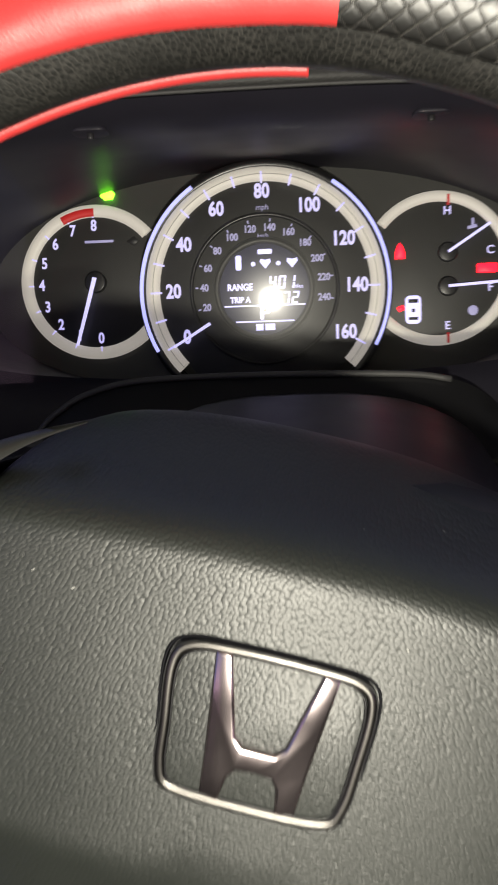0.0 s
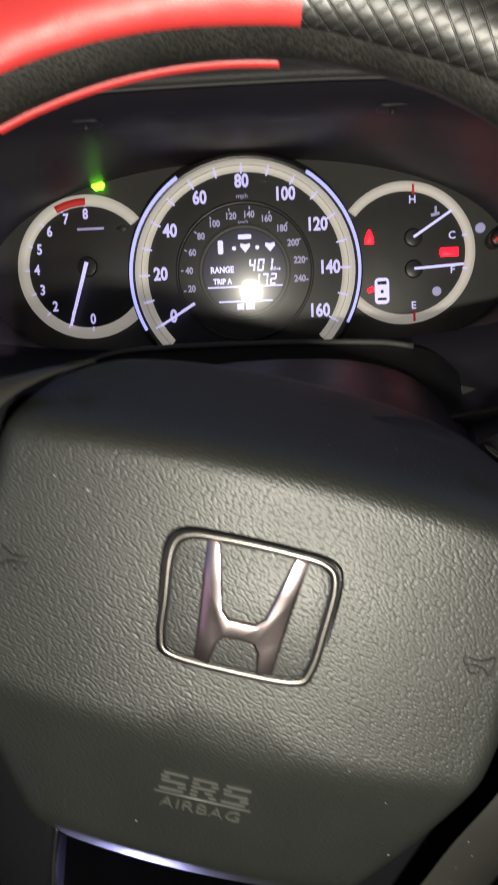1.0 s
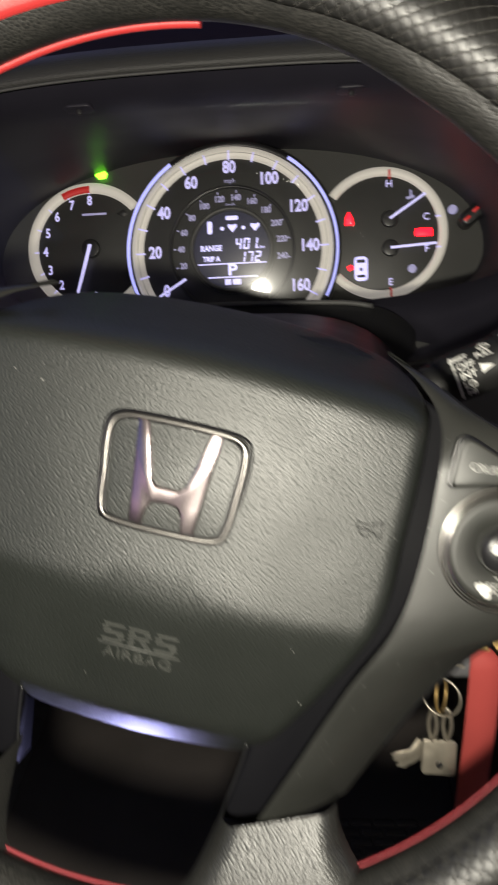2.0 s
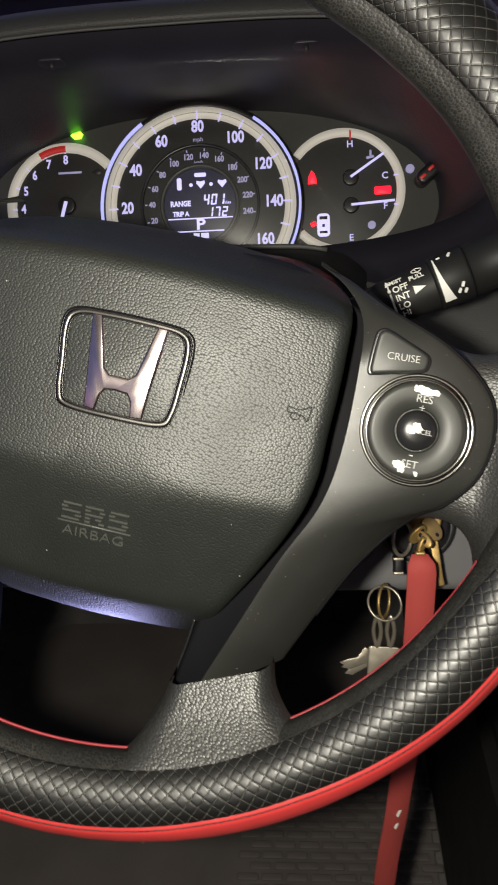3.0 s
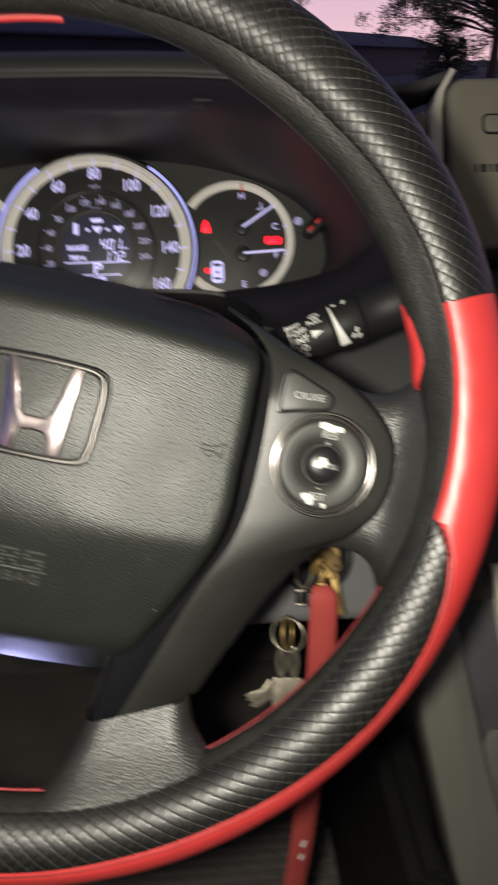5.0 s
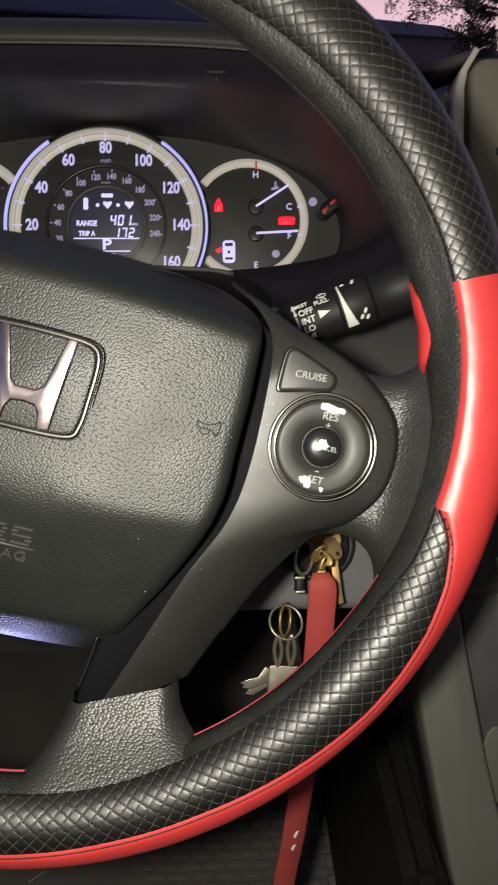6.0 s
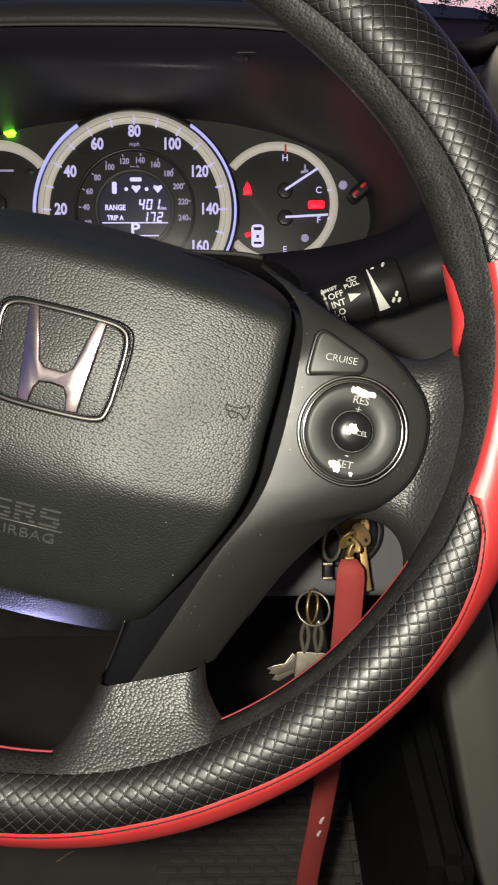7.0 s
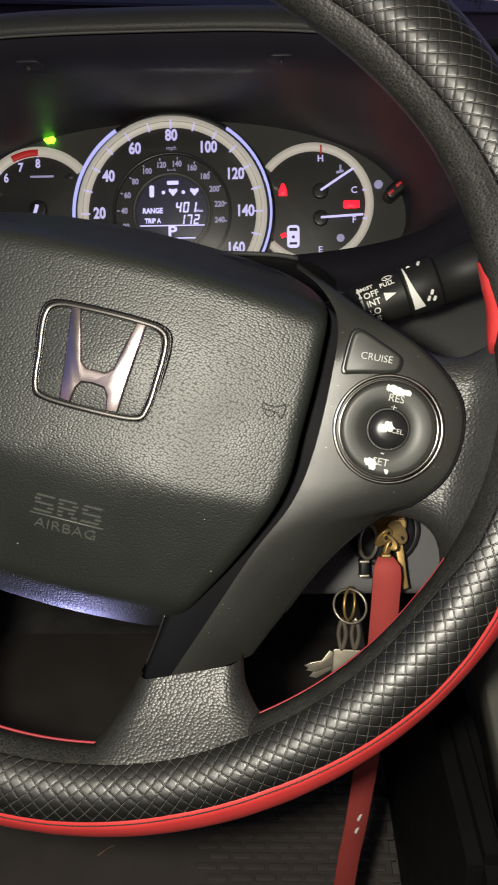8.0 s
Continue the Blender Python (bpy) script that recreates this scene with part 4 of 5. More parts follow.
        part("button_well", slab([(x + (x - 0.101 * side) * 0.10, y + (y - 0.0255) * 0.10) for x, y, z in bpts], 0.0036, -0.002, 0.0008), SMOOTH, trim)
        but = part("button", slab(bpts, 0.0056, 0.0, 0.0012), KEYTOP, trim, "black switch button")
        if side > 0:
            words("lettering", "CRUISE", 0.0038, (0.1020, 0.0252, 0.0058), PRINT, but, turn=4, bold=-0.00003)
            words("lettering", "RES", 0.0040, (cx, cy + 0.0118, 0.0056), PRINT, pad, turn=2)
            words("lettering", "+", 0.0046, (cx, cy + 0.0083, 0.0046), PRINT, pad, bold=-0.00006)
            words("lettering", "SET", 0.0040, (cx, cy - 0.0128, 0.0056), PRINT, pad, turn=2)
            words("lettering", "-", 0.0058, (cx, cy - 0.0090, 0.0047), PRINT, pad, bold=-0.00006)
            words("lettering", "CANCEL", 0.0026, (cx + 0.0004, cy - 0.0002, 0.0064), PRINT, pad, turn=2)
            random.seed(7)
            for n_, (x, y, sx, sy) in enumerate(((0.0004, 0.0149, 0.0042, 0.0020), (-0.0036, 0.0150, 0.0013, 0.0013), (-0.0010, 0.0006, 0.0027, 0.0025), (-0.0034, -0.0140, 0.0024, 0.0025), (0.0030, -0.0157, 0.0010, 0.0009))):
                z = 0.0056 if n_ != 2 else 0.0064
                ph = [random.uniform(0, 6.28) for k in range(4)]
                edge = lambda a: 0.88 + 0.18 * math.sin(2 * a + ph[0]) + 0.14 * math.sin(3 * a + ph[1]) + 0.08 * math.sin(7 * a + ph[2]) + 0.05 * math.sin(12 * a + ph[3])
                blob = [(cx + x + sx * math.cos(a) * edge(a), cy + y + sy * math.sin(a) * edge(a)) for a in [2 * math.pi * k / 96 for k in range(96)]]
                part("wear_patch", slab(blob, z + 0.0002, z - 0.001, 0.0001, 1), PAINT, pad, "patch of paint worn to white", False)
    return top


steering_wheel()


# ---- wiper stalk ----
def stalk():
    a, b = Vector((0.085, -0.205, 0.885)), Vector((0.215, -0.222, 0.930))
    d = (b - a).normalized()
    side = Vector((0, -1, 0))
    up = side.cross(d).normalized() * -1
    if up.z < 0:
        up = -up
    toward = d.cross(up).normalized()
    if toward.y > 0:
        toward = -toward
    m = Matrix((d, up, toward)).transposed().to_4x4()
    m.translation = a
    top = thing("wiper_stalk", "black wiper control stalk with white printing", "control stalk", PLACE @ m)

    def lathe(prof, n=32):
        return sheet([[(x, r * math.cos(2 * math.pi * k / n), r * math.sin(2 * math.pi * k / n)) for k in range(n)] for x, r in prof], close_u=True)

    body = part("body", lathe([(0.0, 0.0001), (0.0, 0.0088), (0.030, 0.0096), (0.036, 0.0112), (0.061, 0.0120), (0.0620, 0.0122)]), STALK, top)
    part("dial_collar", lathe([(0.0620, 0.0110), (0.0625, 0.0128), (0.0635, 0.0132), (0.0780, 0.0136), (0.0790, 0.0130), (0.0795, 0.0110)]), STALK, top, "turning collar with wedge mark")
    part("tip", lathe([(0.0795, 0.0112), (0.080, 0.0128), (0.100, 0.0130), (0.128, 0.0126), (0.136, 0.0104), (0.139, 0.0052), (0.1395, 0.0002)]), STALK, top)

    def wrap(ob, r):
        for v in ob.data.vertices:
            w = v.co.y / r
            rr = r + v.co.z
            v.co.y, v.co.z = rr * math.sin(w), rr * math.cos(w)

    for text, x, y, size in (("MIST", 0.0450, 0.0082, 0.0031), ("OFF", 0.0462, 0.0038, 0.0044), ("INT", 0.0462, -0.0006, 0.0044), ("LO", 0.0456, -0.0050, 0.0044), ("HI", 0.0454, -0.0094, 0.0044), ("PULL", 0.0550, 0.0064, 0.0034)):
        wrap(words("lettering", text, size, (x, y, 0.0), PAINT, body, bold=0.00006), 0.0120)
    # the arrow beside the words, its dot and its tail
    wrap(part("mark", slab([(0.0397, 0.0072), (0.0423, 0.0078), (0.0404, 0.0104)], 0.0004, -0.0006, 0.0001, 1), PAINT, body, smooth=False), 0.0118)
    wrap(part("mark", disc(0.0008, 0.0004, -0.0006, 0.0408, 0.0040, 20, 0.0001), PAINT, body, smooth=False), 0.0118)
    for y0, y1, r in ((0.0048, 0.0076, 0.0004), (-0.0112, 0.0026, 0.0005)):
        wrap(part("mark", tube([(0.0408, y0 + (y1 - y0) * k / 8, 0.0) for k in range(9)], r, 24, 6), PAINT, body, smooth=False), 0.0119)
    wrap(part("pointer", slab([(0.0520, 0.0024), (0.0520, -0.0018), (0.0580, 0.0003)], 0.0003, -0.0006, 0.0001, 1), PAINT, body, smooth=False), 0.0122)
    wiper = [(0.0535, 0.0104), (0.0560, 0.0118), (0.0585, 0.0104), (0.0572, 0.0090), (0.0548, 0.0090)]
    wrap(part("wiper_mark", tube([(x, y, 0.0) for x, y in wiper], 0.00022, 30, 6, True), PAINT, body, smooth=False), 0.0122)
    wrap(part("wiper_mark", box(0.0562, 0.0092, 0.0003, 0.0044, 0.0003, -0.0003, 25), PAINT, body, smooth=False), 0.0122)
    wedge = loft([(0.0640, 0.0116), (0.0640, 0.0), (0.0640, -0.0116)], [(0.0646, 0.0116), (0.0660, 0.0010), (0.0694, -0.0116)], lambda q, f: 0.0007, 20, -0.0006)
    wrap(part("wedge", wedge, PAINT, body, smooth=False), 0.0132)
    for x, y in ((0.0725, 0.0114), (0.0718, -0.0082), (0.0740, -0.0056), (0.0745, -0.0092)):
        wrap(part("drop_mark", slab(rounded(x, y, 0.0014, 0.0027, 0.0006, turn=-30), 0.0006, -0.0006, 0.0001, 1), PAINT, body, smooth=False), 0.0134)
    wrap(part("drop_mark", box(0.0672, 0.0116, 0.0018, 0.0004, 0.0006, -0.0006), PAINT, body, smooth=False), 0.0134)
    return top


stalk()


# ---- dashboard ----
def dash():
    # knee panel below the cluster, sloping towards the driver, with a slot for the column
    top = thing("lower_dashboard", "grey grained lower dashboard panel", "dashboard", DIAL, kind="structure")
    rows = []
    for v, w in ((-0.060, 0.080), (-0.080, 0.112), (-0.110, 0.126), (-0.180, 0.140), (-0.250, 0.146), (-0.258, 0.142), (-0.262, 0.132), (-0.262, 0.02)):
        rows.append([(x, v, w - 0.10 * max(0, abs(x) - 0.20)) for x in (-0.44, -0.3, -0.2, -0.1, 0.0, 0.1, 0.2, 0.26)])
    part("panel", sheet(rows), SHROUD, top)
    # column shroud behind the airbag
    col = thing("column_shroud", "dark moulded steering column shroud", "steering column", DIAL)
    rows = []
    for w, hx, hy, cy in ((0.08, 0.082, 0.048, -0.112), (0.10, 0.085, 0.050, -0.1105), (0.135, 0.086, 0.051, -0.1120), (0.18, 0.084, 0.052, -0.121), (0.23, 0.080, 0.050, -0.127), (0.262, 0.078, 0.048, -0.130), (0.272, 0.068, 0.042, -0.131), (0.274, 0.030, 0.02, -0.132)):
        rows.append([(0.022 + math.copysign(abs(math.cos(a)) ** 0.75, math.cos(a)) * hx, cy + math.copysign(abs(math.sin(a)) ** 0.75, math.sin(a)) * hy, w) for a in [2 * math.pi * k / 40 for k in range(40)]])
    part("upper_cover", sheet([r[0:21] for r in rows]), GLOSS, col)
    part("lower_cover", sheet([r[20:] + r[:1] for r in rows]), PLASTIC, col)
    part("seam", tube([(r[0][0] + 0.0004, r[0][1], r[0][2]) for r in rows[:6]], 0.0005, 30, 6), THREAD_BLACK, col)
    part("lock_boss", slab(rounded(0.140, -0.214, 0.150, 0.096, 0.012), 0.156, 0.12, 0.006), LIFTED_SHROUD, top)
    # ignition barrel
    ign = thing("ignition_lock", "dark round ignition lock in the grey dashboard", "ignition lock", DIAL)
    part("barrel", disc(0.017, 0.172, 0.13, 0.139, -0.222, 48, 0.003), SMOOTH, ign)
    part("collar", ring_sector(0.017, 0.0215, 0, 360, 0.162, 0.13, 0.139, -0.222, 48, 0.001), PLASTIC, ign)


dash()


# ---- keys on the ignition ----
def keys():
    top = thing("key_bunch", "bunch of brass and steel keys hanging from the ignition", "keys", DIAL)
    def car(x, y, z):
        return (x, z - 1, -y)
    # key in the lock with its brass bow
    oval = lambda cx, cy, a, b, turn: [(cx + math.cos(t) * a * math.cos(turn) - math.sin(t) * b * math.sin(turn), cy + math.cos(t) * a * math.sin(turn) + math.sin(t) * b * math.cos(turn)) for t in [2 * math.pi * k / 28 for k in range(28)]]
    for cx, cy, a, b, turn, z, tip, roll in ((0.1405, -0.2165, 0.0094, 0.0078, 0.2, 0.180, 0.1, -0.25), (0.1432, -0.2205, 0.0072, 0.0050, -0.9, 0.1855, -0.3, 0.35), (0.1352, -0.2215, 0.0062, 0.0038, 0.9, 0.1905, 0.5, 0.3), (0.1392, -0.2245, 0.0054, 0.0030, 2.2, 0.1945, -0.35, -0.5), (0.1362, -0.2268, 0.0050, 0.0022, 1.2, 0.1965, 0.3, 0.6)):
        bow = part("key", slab(oval(cx, cy, a, b, turn), z + 0.0022, z, 0.0008), BRASS, top, "worn brass key bow")
        part("key_hole", slab(oval(cx + 0.55 * a * math.cos(turn), cy + 0.55 * a * math.sin(turn), 0.0012, 0.0010, turn), z + 0.0024, z, 0.0002), SMOOTH, bow)
        bow.matrix_local = Matrix.Translation((cx, cy, z)) @ Matrix.Rotation(tip, 4, "X") @ Matrix.Rotation(roll, 4, "Y") @ Matrix.Translation((-cx, -cy, -z))
    part("key_blade", slab([(0.1430, -0.226), (0.1475, -0.226), (0.1500, -0.246), (0.1510, -0.252), (0.1480, -0.253), (0.1462, -0.246)], 0.180, 0.1775, 0.0006), BRASS, top, "brass key blade")
    ring = lambda c, r, tilt: [tuple(Vector(c) + Matrix.Rotation(tilt, 3, "Y") @ Vector((r * math.cos(a), r * math.sin(a), 0))) for a in [2 * math.pi * k / 12 for k in range(12)]]
    part("split_ring", tube(ring((0.128, -0.225, 0.187), 0.009, 0.9), 0.0010, 40, 8, True), STEEL, top, "steel split ring")
    part("split_ring", tube(ring((0.1185, -0.2615, 0.176), 0.0090, 1.15), 0.0008, 40, 8, True), BRASS, top, "brass split ring")
    part("split_ring", tube(ring((0.1185, -0.2625, 0.178), 0.0096, -0.45), 0.0007, 40, 8, True), STEEL, top, "steel split ring")
    clasp = part("clasp", slab(rounded(0.1258, -0.2400, 0.0052, 0.0105, 0.0016), 0.186, 0.180, 0.0015), SMOOTH, top, "dark clasp with steel bands")
    for y in (-0.2362, -0.2440):
        part("band", slab(rounded(0.1258, y, 0.0056, 0.0016, 0.0005), 0.1864, 0.180, 0.0005), STEEL, clasp)
    for x in (0.1150, 0.1225):
        part("link", tube([(x, -0.272, 0.170), (x + 0.002, -0.281, 0.168), (x, -0.291, 0.164), (x - 0.002, -0.281, 0.166)], 0.0012, 24, 8, True), STEEL, top)
    part("tag", slab(rounded(0.1185, -0.301, 0.018, 0.019, 0.002, turn=-4), 0.163, 0.160, 0.0006), STEEL, top, "flat brass tag")
    part("tag_hole", disc(0.0018, 0.1634, 0.160, 0.1185, -0.305, 16, 0.0002), SMOOTH, top)
    part("small_key", slab([(0.1085, -0.294), (0.1120, -0.296), (0.1100, -0.303), (0.1000, -0.307), (0.0945, -0.306), (0.0960, -0.3045), (0.0935, -0.303), (0.0985, -0.3010), (0.1040, -0.300)], 0.156, 0.154, 0.0005), STEEL, top, "small steel key")
    part("small_key", slab([(0.1085, -0.299), (0.1115, -0.300), (0.1100, -0.307), (0.1010, -0.312), (0.0965, -0.311), (0.1000, -0.307), (0.1040, -0.304)], 0.152, 0.150, 0.0005), STEEL, top, "small steel key")
    strap = thing("lanyard", "red woven lanyard hanging from the keys", "lanyard", DIAL)
    path = curve_points([(0.1355, -0.231, 0.1985), (0.1362, -0.240, 0.2005), (0.1355, -0.268, 0.190), (0.1345, -0.300, 0.176), (0.1325, -0.345, 0.154), (0.1285, -0.40, 0.128), (0.1215, -0.47, 0.095), (0.117, -0.55, 0.058)], 60)
    rows = []
    for i, p in enumerate(path):
        s = i / 59
        wv = (0.0076 - 0.0006 * s) * (0.55 + 0.45 * min(1.0, s / 0.022) ** 0.6)
        a = 0.12 * math.sin(s * 9)
        rows.append([(p.x + q * wv, p.y + 0.0006 * math.sin(s * 40), p.z + q * wv * a + z) for q, z in ((-1, 0), (-0.95, 0.0006), (0, 0.0008), (0.95, 0.0006), (1, 0), (0, -0.0006))])
    part("webbing", sheet(rows, close_u=True, caps=True), STRAP, strap)
    for k in (33, 35):
        c = path[k]
        part("printed_mark", slab(rounded(c.x + 0.0015, c.y, 0.0016, 0.0062, 0.0006, turn=-25), c.z + 0.0014, c.z - 0.002, 0.0003, 1), PAINT, strap, "worn pale print")
    part("crimp", slab(rounded(0.1355, -0.2302, 0.0050, 0.0020, 0.0008), 0.2025, 0.196, 0.0008), BRASS, strap, "brass crimp")


keys()


# ---- centre stack and console ----
def centre():
    top = thing("centre_display", "olive grey centre display bezel with a small button", "display panel", DIAL)
    part("bezel", slab(rounded(0.3795, 0.055, 0.205, 0.134, 0.014), 0.020, -0.03, 0.005), OLIVE, top)
    part("edge", slab(rounded(0.3795, 0.055, 0.217, 0.146, 0.018), 0.008, -0.05, 0.006), DASH, top, "dark surround")
    part("button", slab(rounded(0.311, 0.085, 0.015, 0.013, 0.004), 0.0222, 0.018, 0.0012), OLIVE, top)
    part("button_gap", slab(rounded(0.311, 0.085, 0.018, 0.016, 0.005), 0.0206, 0.018, 0.0004), SMOOTH, top)
    for x, w in ((0.290, 0.002), (0.296, 0.005), (0.302, 0.002), (0.307, 0.004), (0.315, 0.007)):
        part("text_bar", box(x + 0.006, 0.051, w, 0.006, 0.0206, 0.019), DASH, top)
    wing = thing("dashboard_trim", "pale grey dashboard trim beside the display", "dashboard trim", DIAL)
    part("strip", slab([(0.2640, 0.030), (0.2725, 0.030), (0.2735, 0.100), (0.2760, 0.114), (0.2855, 0.1300), (0.2815, 0.1325), (0.2700, 0.1140), (0.2655, 0.100)], 0.014, -0.02, 0.002), PALE, wing)
    part("ledge", slab([(0.2200, 0.1165), (0.2285, 0.1205), (0.2550, 0.1245), (0.2815, 0.1325), (0.2760, 0.1220), (0.2560, 0.1150), (0.2285, 0.1135)], 0.010, -0.03, 0.003), SHROUD, wing, "dark grey upper ledge")
    part("tab", slab(rounded(0.2590, 0.090, 0.006, 0.020, 0.002), 0.006, -0.02, 0.001), OLIVE, wing)
    lowd = thing("centre_stack", "black centre stack with a grey rail", "dashboard", DIAL)
    part("panel", slab([(0.225, -0.02), (0.50, -0.02), (0.50, -0.30), (0.235, -0.30)], -0.01, -0.06, 0.006), PLASTIC, lowd)
    part("rail", slab([(0.302, -0.196), (0.50, -0.225), (0.50, -0.255), (0.304, -0.226)], 0.004, -0.02, 0.004), OLIVE, lowd, "grey rail")
    con = thing("centre_console", "grey centre console side with a pale edge strip", "console", DIAL)
    part("leg_panel", slab([(0.200, -0.314), (0.212, -0.272), (0.222, -0.250), (0.227, -0.273), (0.242, -0.357), (0.261, -0.437), (0.275, -0.50), (0.240, -0.50), (0.2195, -0.422)], 0.150, 0.10, 0.003), LEG, con, "grey leg panel")
    part("side_panel", slab([(0.226, -0.240), (0.262, -0.180), (0.320, -0.180), (0.32, -0.50), (0.262, -0.50), (0.243, -0.370)], 0.135, 0.08, 0.003), NAVY, con)
    part("edge_strip", slab([(0.2510, -0.235), (0.2610, -0.235), (0.2760, -0.356), (0.2990, -0.50), (0.2890, -0.50), (0.2660, -0.356)], 0.146, 0.12, 0.002), PALE, con, "pale silver edge strip")
    # the side panel's blurred oval reflection, built as a flush grey patch
    oval = [(0.2520 + 0.010 * math.cos(2 * math.pi * k / 32), -0.364 + 0.024 * math.sin(2 * math.pi * k / 32)) for k in range(32)]
    part("oval_reflection", slab(oval, 0.1385, 0.13, 0.001), LEG, con, "grey oval patch for a reflection in the side panel")


centre()


# ---- cabin ----
def wall(name, x0, x1, y0, y1, z0, z1, material, label, category="", kind="structure"):
    bm = bmesh.new()
    bmesh.ops.create_cube(bm, size=1)
    bmesh.ops.scale(bm, vec=(x1 - x0, y1 - y0, z1 - z0), verts=bm.verts)
    bmesh.ops.translate(bm, vec=((x0 + x1) / 2, (y0 + y1) / 2, (z0 + z1) / 2), verts=bm.verts)
    bmesh.ops.bevel(bm, geom=bm.edges[:], offset=0.01, segments=2, affect="EDGES")
    return tagged(sharp(part(name, bm, material)), label, category or name.split("_")[0], kind=kind)


wall("floor", -0.5, 1.2, -1.8, 0.75, 0.30, 0.38, CARPET, "dark brown carpeted car floor")
wall("ceiling", -0.45, 1.15, -1.8, 0.15, 1.58, 1.62, HEADLINER, "pale grey fabric car roof lining")
wall("wall_left", -0.52, -0.45, -1.8, 0.95, 0.30, 1.10, LINING, "grey door lining")
wall("wall_right", 1.15, 1.22, -1.8, 0.95, 0.30, 1.10, LINING, "grey door lining")
wall("wall_back", -0.52, 1.22, -1.87, -1.8, 0.30, 1.60, LINING, "grey rear bulkhead")
# added upright that covers the floor right of the lanyard with black
wall("wall_footwell", 0.196, 0.226, -0.31, 0.42, 0.375, 0.665, STALK, "black panel added at the right of the footwell")
wall("firewall", -0.45, 1.15, 0.42, 0.50, 0.30, 1.02, CARPET, "dark carpeted footwell bulkhead")


def floor_mat():
    top = thing("floor_mat", "dark brown rubber floor mat with small raised pads", "floor mat", Matrix.Translation((0, 0, 0.378)), kind="structure")
    part("sheet", slab(rounded(-0.055, -0.08, 0.49, 0.62, 0.04), 0.006, 0.0, 0.002), MAT, top)
    bm = slab(rounded(0, 0, 0.021, 0.0075, 0.002, 3), 0.0022, -0.001, 0.001, 2)
    first = part("pad", bm, MAT, top)
    first.location = (0.02, -0.30, 0.006)
    random.seed(11)
    for j in range(26):
        for i in range(8):
            if i == 0 and j == 0:
                continue
            pad = new("pad", first.data)
            pad.parent = top
            pad.location = (0.005 + 0.024 * i + 0.012 * (j % 2) + random.uniform(-0.0005, 0.0005), -0.30 + 0.0115 * j, 0.006 - random.uniform(0, 0.0008))
    twig = thing("dry_twig", "short dry straw-coloured twig on the floor mat", "twig", Matrix.Translation((-0.098, -0.100, 0.3855)))
    part("stem", tube([(-0.008, -0.006, 0), (-0.003, -0.003, 0.0012), (0.002, 0.002, 0.0008), (0.008, 0.004, 0.002)], 0.0009, 16, 6, taper=0.5), STRAW, twig)


floor_mat()


def dash_top():
    rows = []
    for y, z in ((0.115, 0.90), (0.115, 1.02), (0.13, 1.055), (0.20, 1.065), (0.40, 1.060), (0.70, 1.040), (0.95, 1.010), (0.96, 0.98)):
        rows.append([(x, y + 0.06 * abs(x - 0.35) ** 2, z) for x in [-0.45 + 1.6 * k / 24 for k in range(25)]])
    tagged(part("dashboard_top", sheet(rows), DASH), "black grained dashboard top under the windscreen", "dashboard", kind="structure")
    rows = [[(x, 0.98 - 0.95 * s, 1.02 + 0.56 * s) for x in (-0.42, 0.35, 1.12)] for s in (0, 0.5, 1)]
    pane = part("windscreen", sheet(rows), PANE)
    pane.visible_shadow = False
    tagged(pane, "clear sloping windscreen", "windscreen", kind="structure")
    rows = []
    for y, z in ((0.98, 0.98), (1.2, 0.985), (1.6, 0.95), (1.9, 0.88), (2.0, 0.75), (2.02, 0.3)):
        rows.append([(-0.5 + 1.72 * k / 16, y, z - 0.05 * ((k - 8) / 8) ** 4) for k in range(17)])
    tagged(part("bonnet", sheet(rows), BODY), "dark painted car bonnet", "car bonnet")


dash_top()


# ---- outside ----
def outside():
    rows = []
    for y in (-60, -5, 0, 10, 20, 40, 80, 200, 900):
        rows.append([(max(abs(y), 20) * math.tan(radians(a)), y, -0.02) for a in (-86, -70, -50, -30, -10, 10, 30, 50, 70, 86)])
    tagged(part("ground", sheet(rows), GRASS), "dark flat ground at dusk", "ground", kind="structure")
    # a long low building that runs away beside the road, its ridge level
    a, b = Vector((-15.6, 16.0, -0.02)), Vector((29.6, 98.0, -0.02))
    d = (b - a).normalized()
    turn = math.degrees(math.atan2(d.y, d.x))
    long = (b - a).length
    row = thing("long_building", "long low dark building with a shingled roof at dusk", "building", pose(*a, 0, 0, turn))
    part("wall", slab([(0, 0), (long, 0), (long, -7.0), (0, -7.0)], 2.3, 0.0, 0.02), DIM_WALL, row).location = (0, 7.0, 0)
    roof = [[(x, -0.5, 2.25), (x, 3.5, 3.5), (x, 7.5, 2.25), (x, 7.5, 2.15), (x, 3.5, 3.36), (x, -0.5, 2.15)] for x in (-0.5, long * 0.33, long * 0.66, long + 0.5)]
    sharp(part("roof", sheet(roof, close_u=True, caps=True), SHINGLE, row))


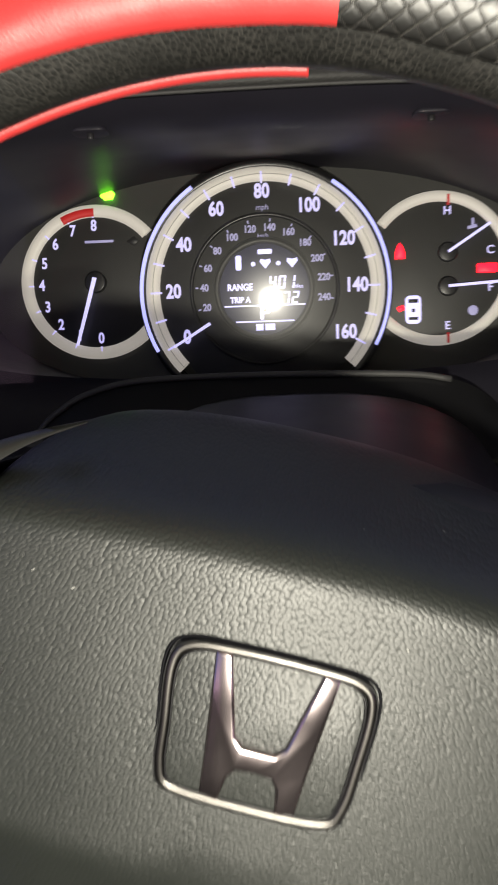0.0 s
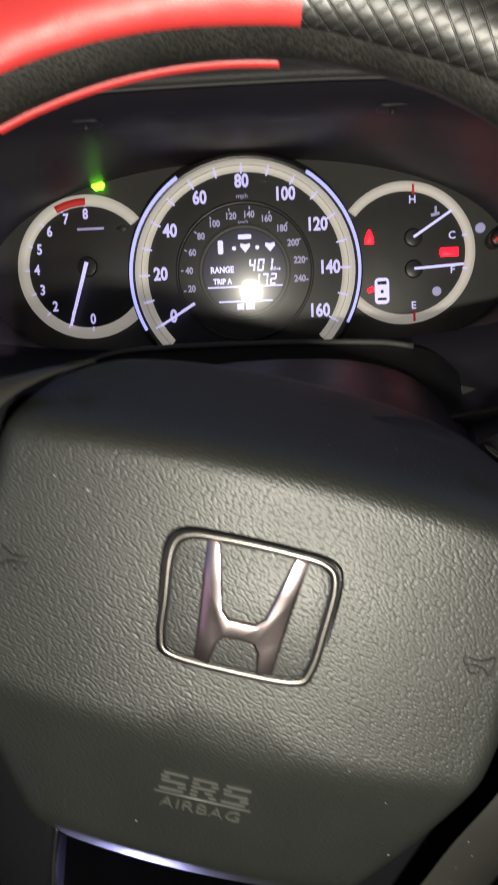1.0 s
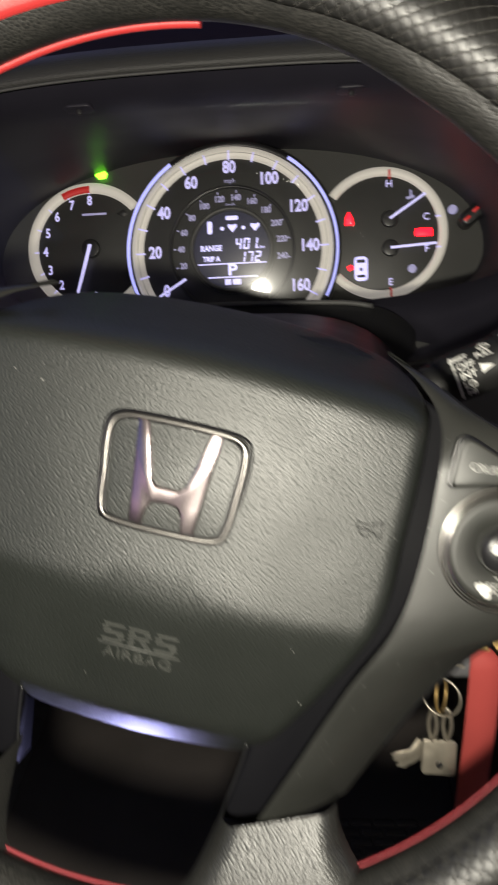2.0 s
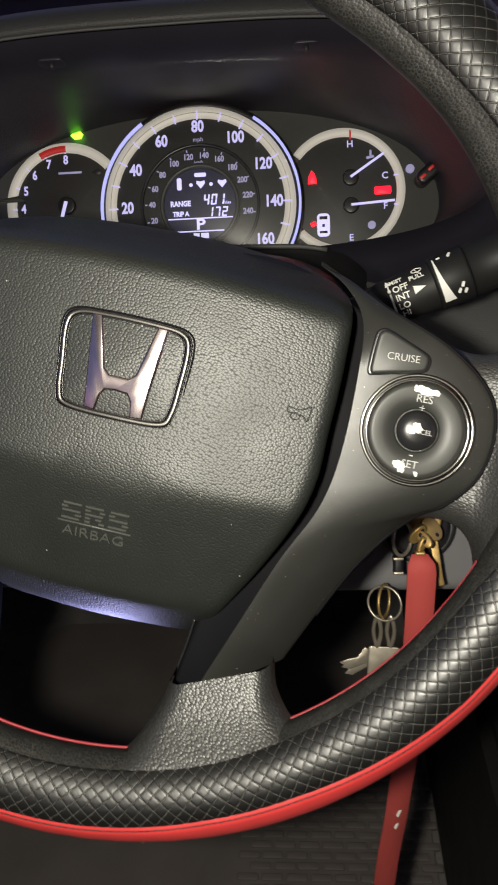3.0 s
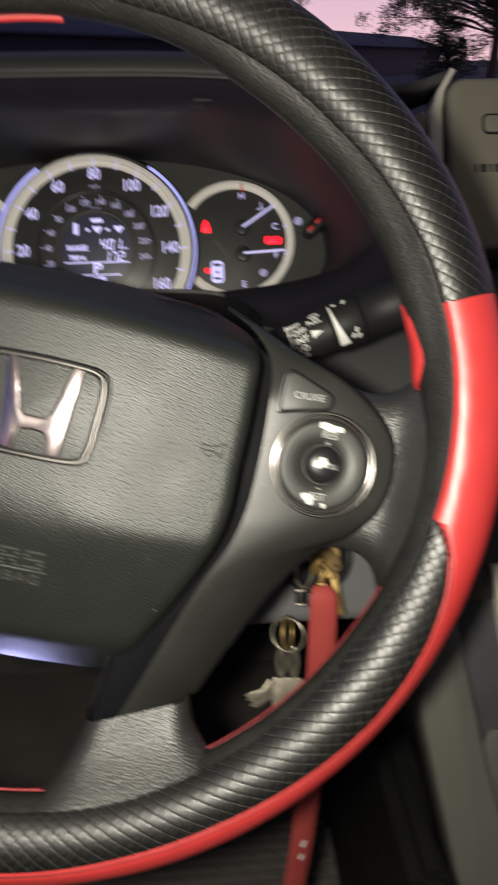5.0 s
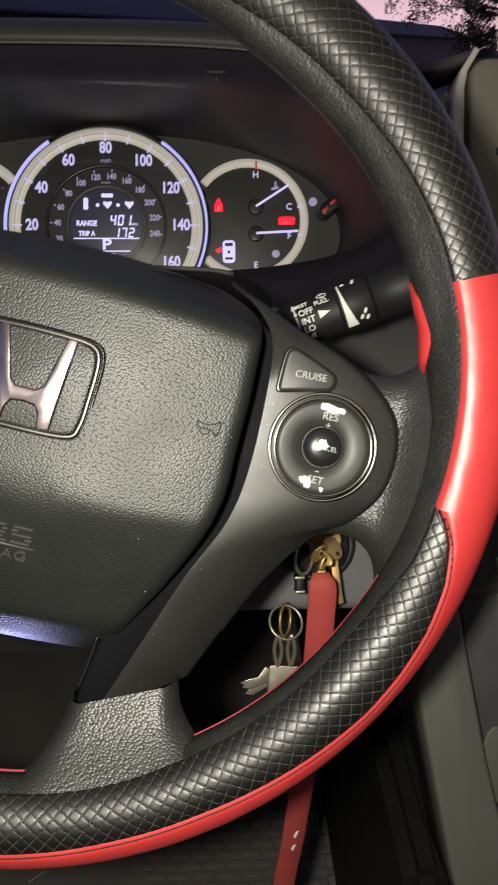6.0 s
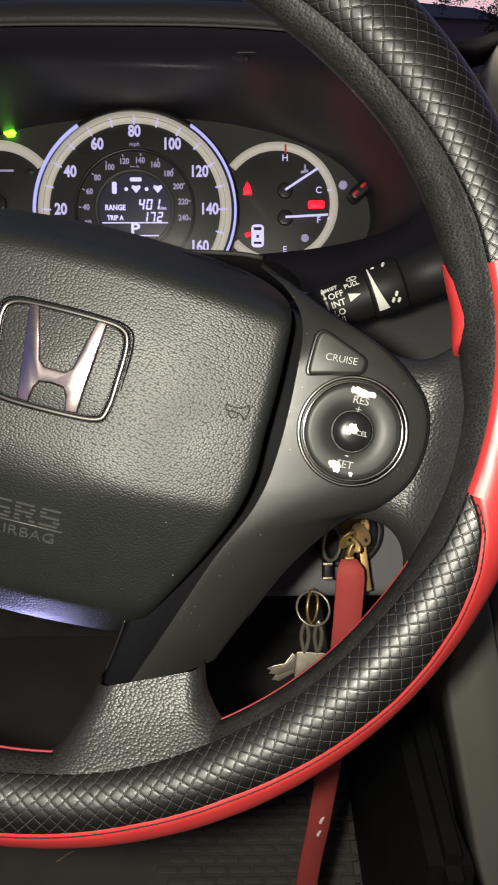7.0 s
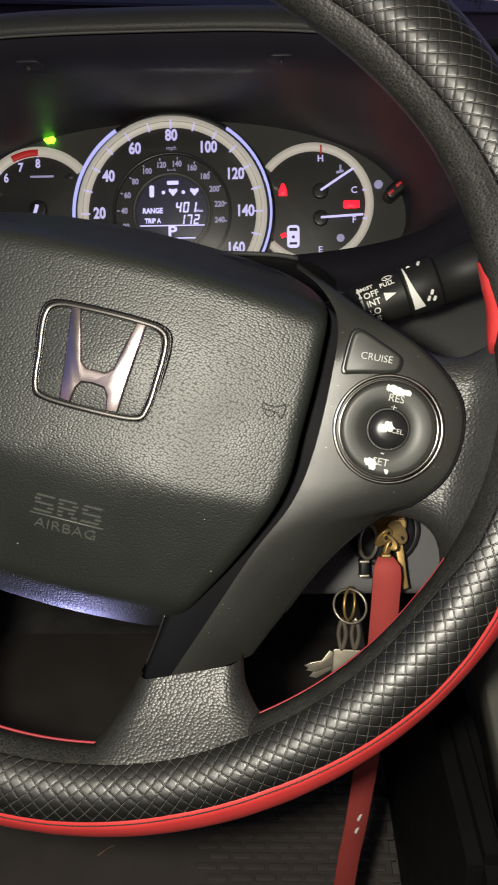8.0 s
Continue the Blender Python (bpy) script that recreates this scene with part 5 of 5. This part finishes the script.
def tree(x, y, tall, spread, low, clumps, lean, seed):
    """A leafy tree; low is the height at which its hanging crown begins, lean how far the crown reaches to one side."""
    random.seed(seed)
    top = thing("tree", "dark leafy tree silhouetted against a pink sky", "tree", Matrix.Translation((x, y, -0.1)), group="trees beyond the windscreen")
    part("trunk", tube([(0, 0, 0), (0.1, 0, tall * 0.3), (-0.1, 0.1, tall * 0.6), (0, 0, tall * 0.9)], 0.24, 12, 8, taper=0.25), BARK, top)
    tips = []
    for k in range(clumps):
        a, h = random.uniform(0, 6.28), random.uniform(0, 1) ** 1.4
        r = spread * random.uniform(0.25, 1.0) * (1.05 - 0.5 * h)
        tip = Vector((lean + r * math.cos(a), r * math.sin(a), low + 0.35 + (tall - low) * h))
        root = Vector((0, 0, min(tall * 0.8, tip.z * 0.75)))
        part("limb", tube([root, root.lerp(tip, 0.5) + Vector((0, 0, 0.25)), tip], 0.05, 8, 6, taper=0.2), BARK, top)
        tips.append(tip)
    verts, faces = [], []
    for tip in tips:
        knots = [tip + Vector((random.gauss(0, 0.5), random.gauss(0, 0.5), random.gauss(0, 0.28))) for _ in range(5)]
        for k in range(420):
            c = random.choice(knots) + Vector([random.gauss(0, 0.17) for _ in range(3)])
            u = Vector([random.gauss(0, 1) for _ in range(3)]).normalized() * random.uniform(0.04, 0.09)
            v = u.orthogonal().normalized() * u.length * 0.55
            n = len(verts)
            verts += [c - u, c + v, c + u, c - v]
            faces.append((n, n + 1, n + 2, n + 3))
    mesh = bpy.data.meshes.new("crown")
    mesh.from_pydata([tuple(v) for v in verts], [], faces)
    mesh.materials.append(LEAF)
    ob = new("crown", mesh)
    ob.parent = top


outside()
for n_, row_ in enumerate(((4.0, 41, 8.0, 1.5, 2.5, 26, 0.4), (14.7, 40, 8.5, 2.6, 2.6, 60, -3.1), (15.6, 39.5, 8.5, 2.0, 2.6, 34, -0.6), (13.4, 42.5, 1.9, 1.2, 0.2, 14, 0.0), (19.0, 43, 9.0, 3.2, 1.0, 40, 0.0))):
    tree(*row_, n_)
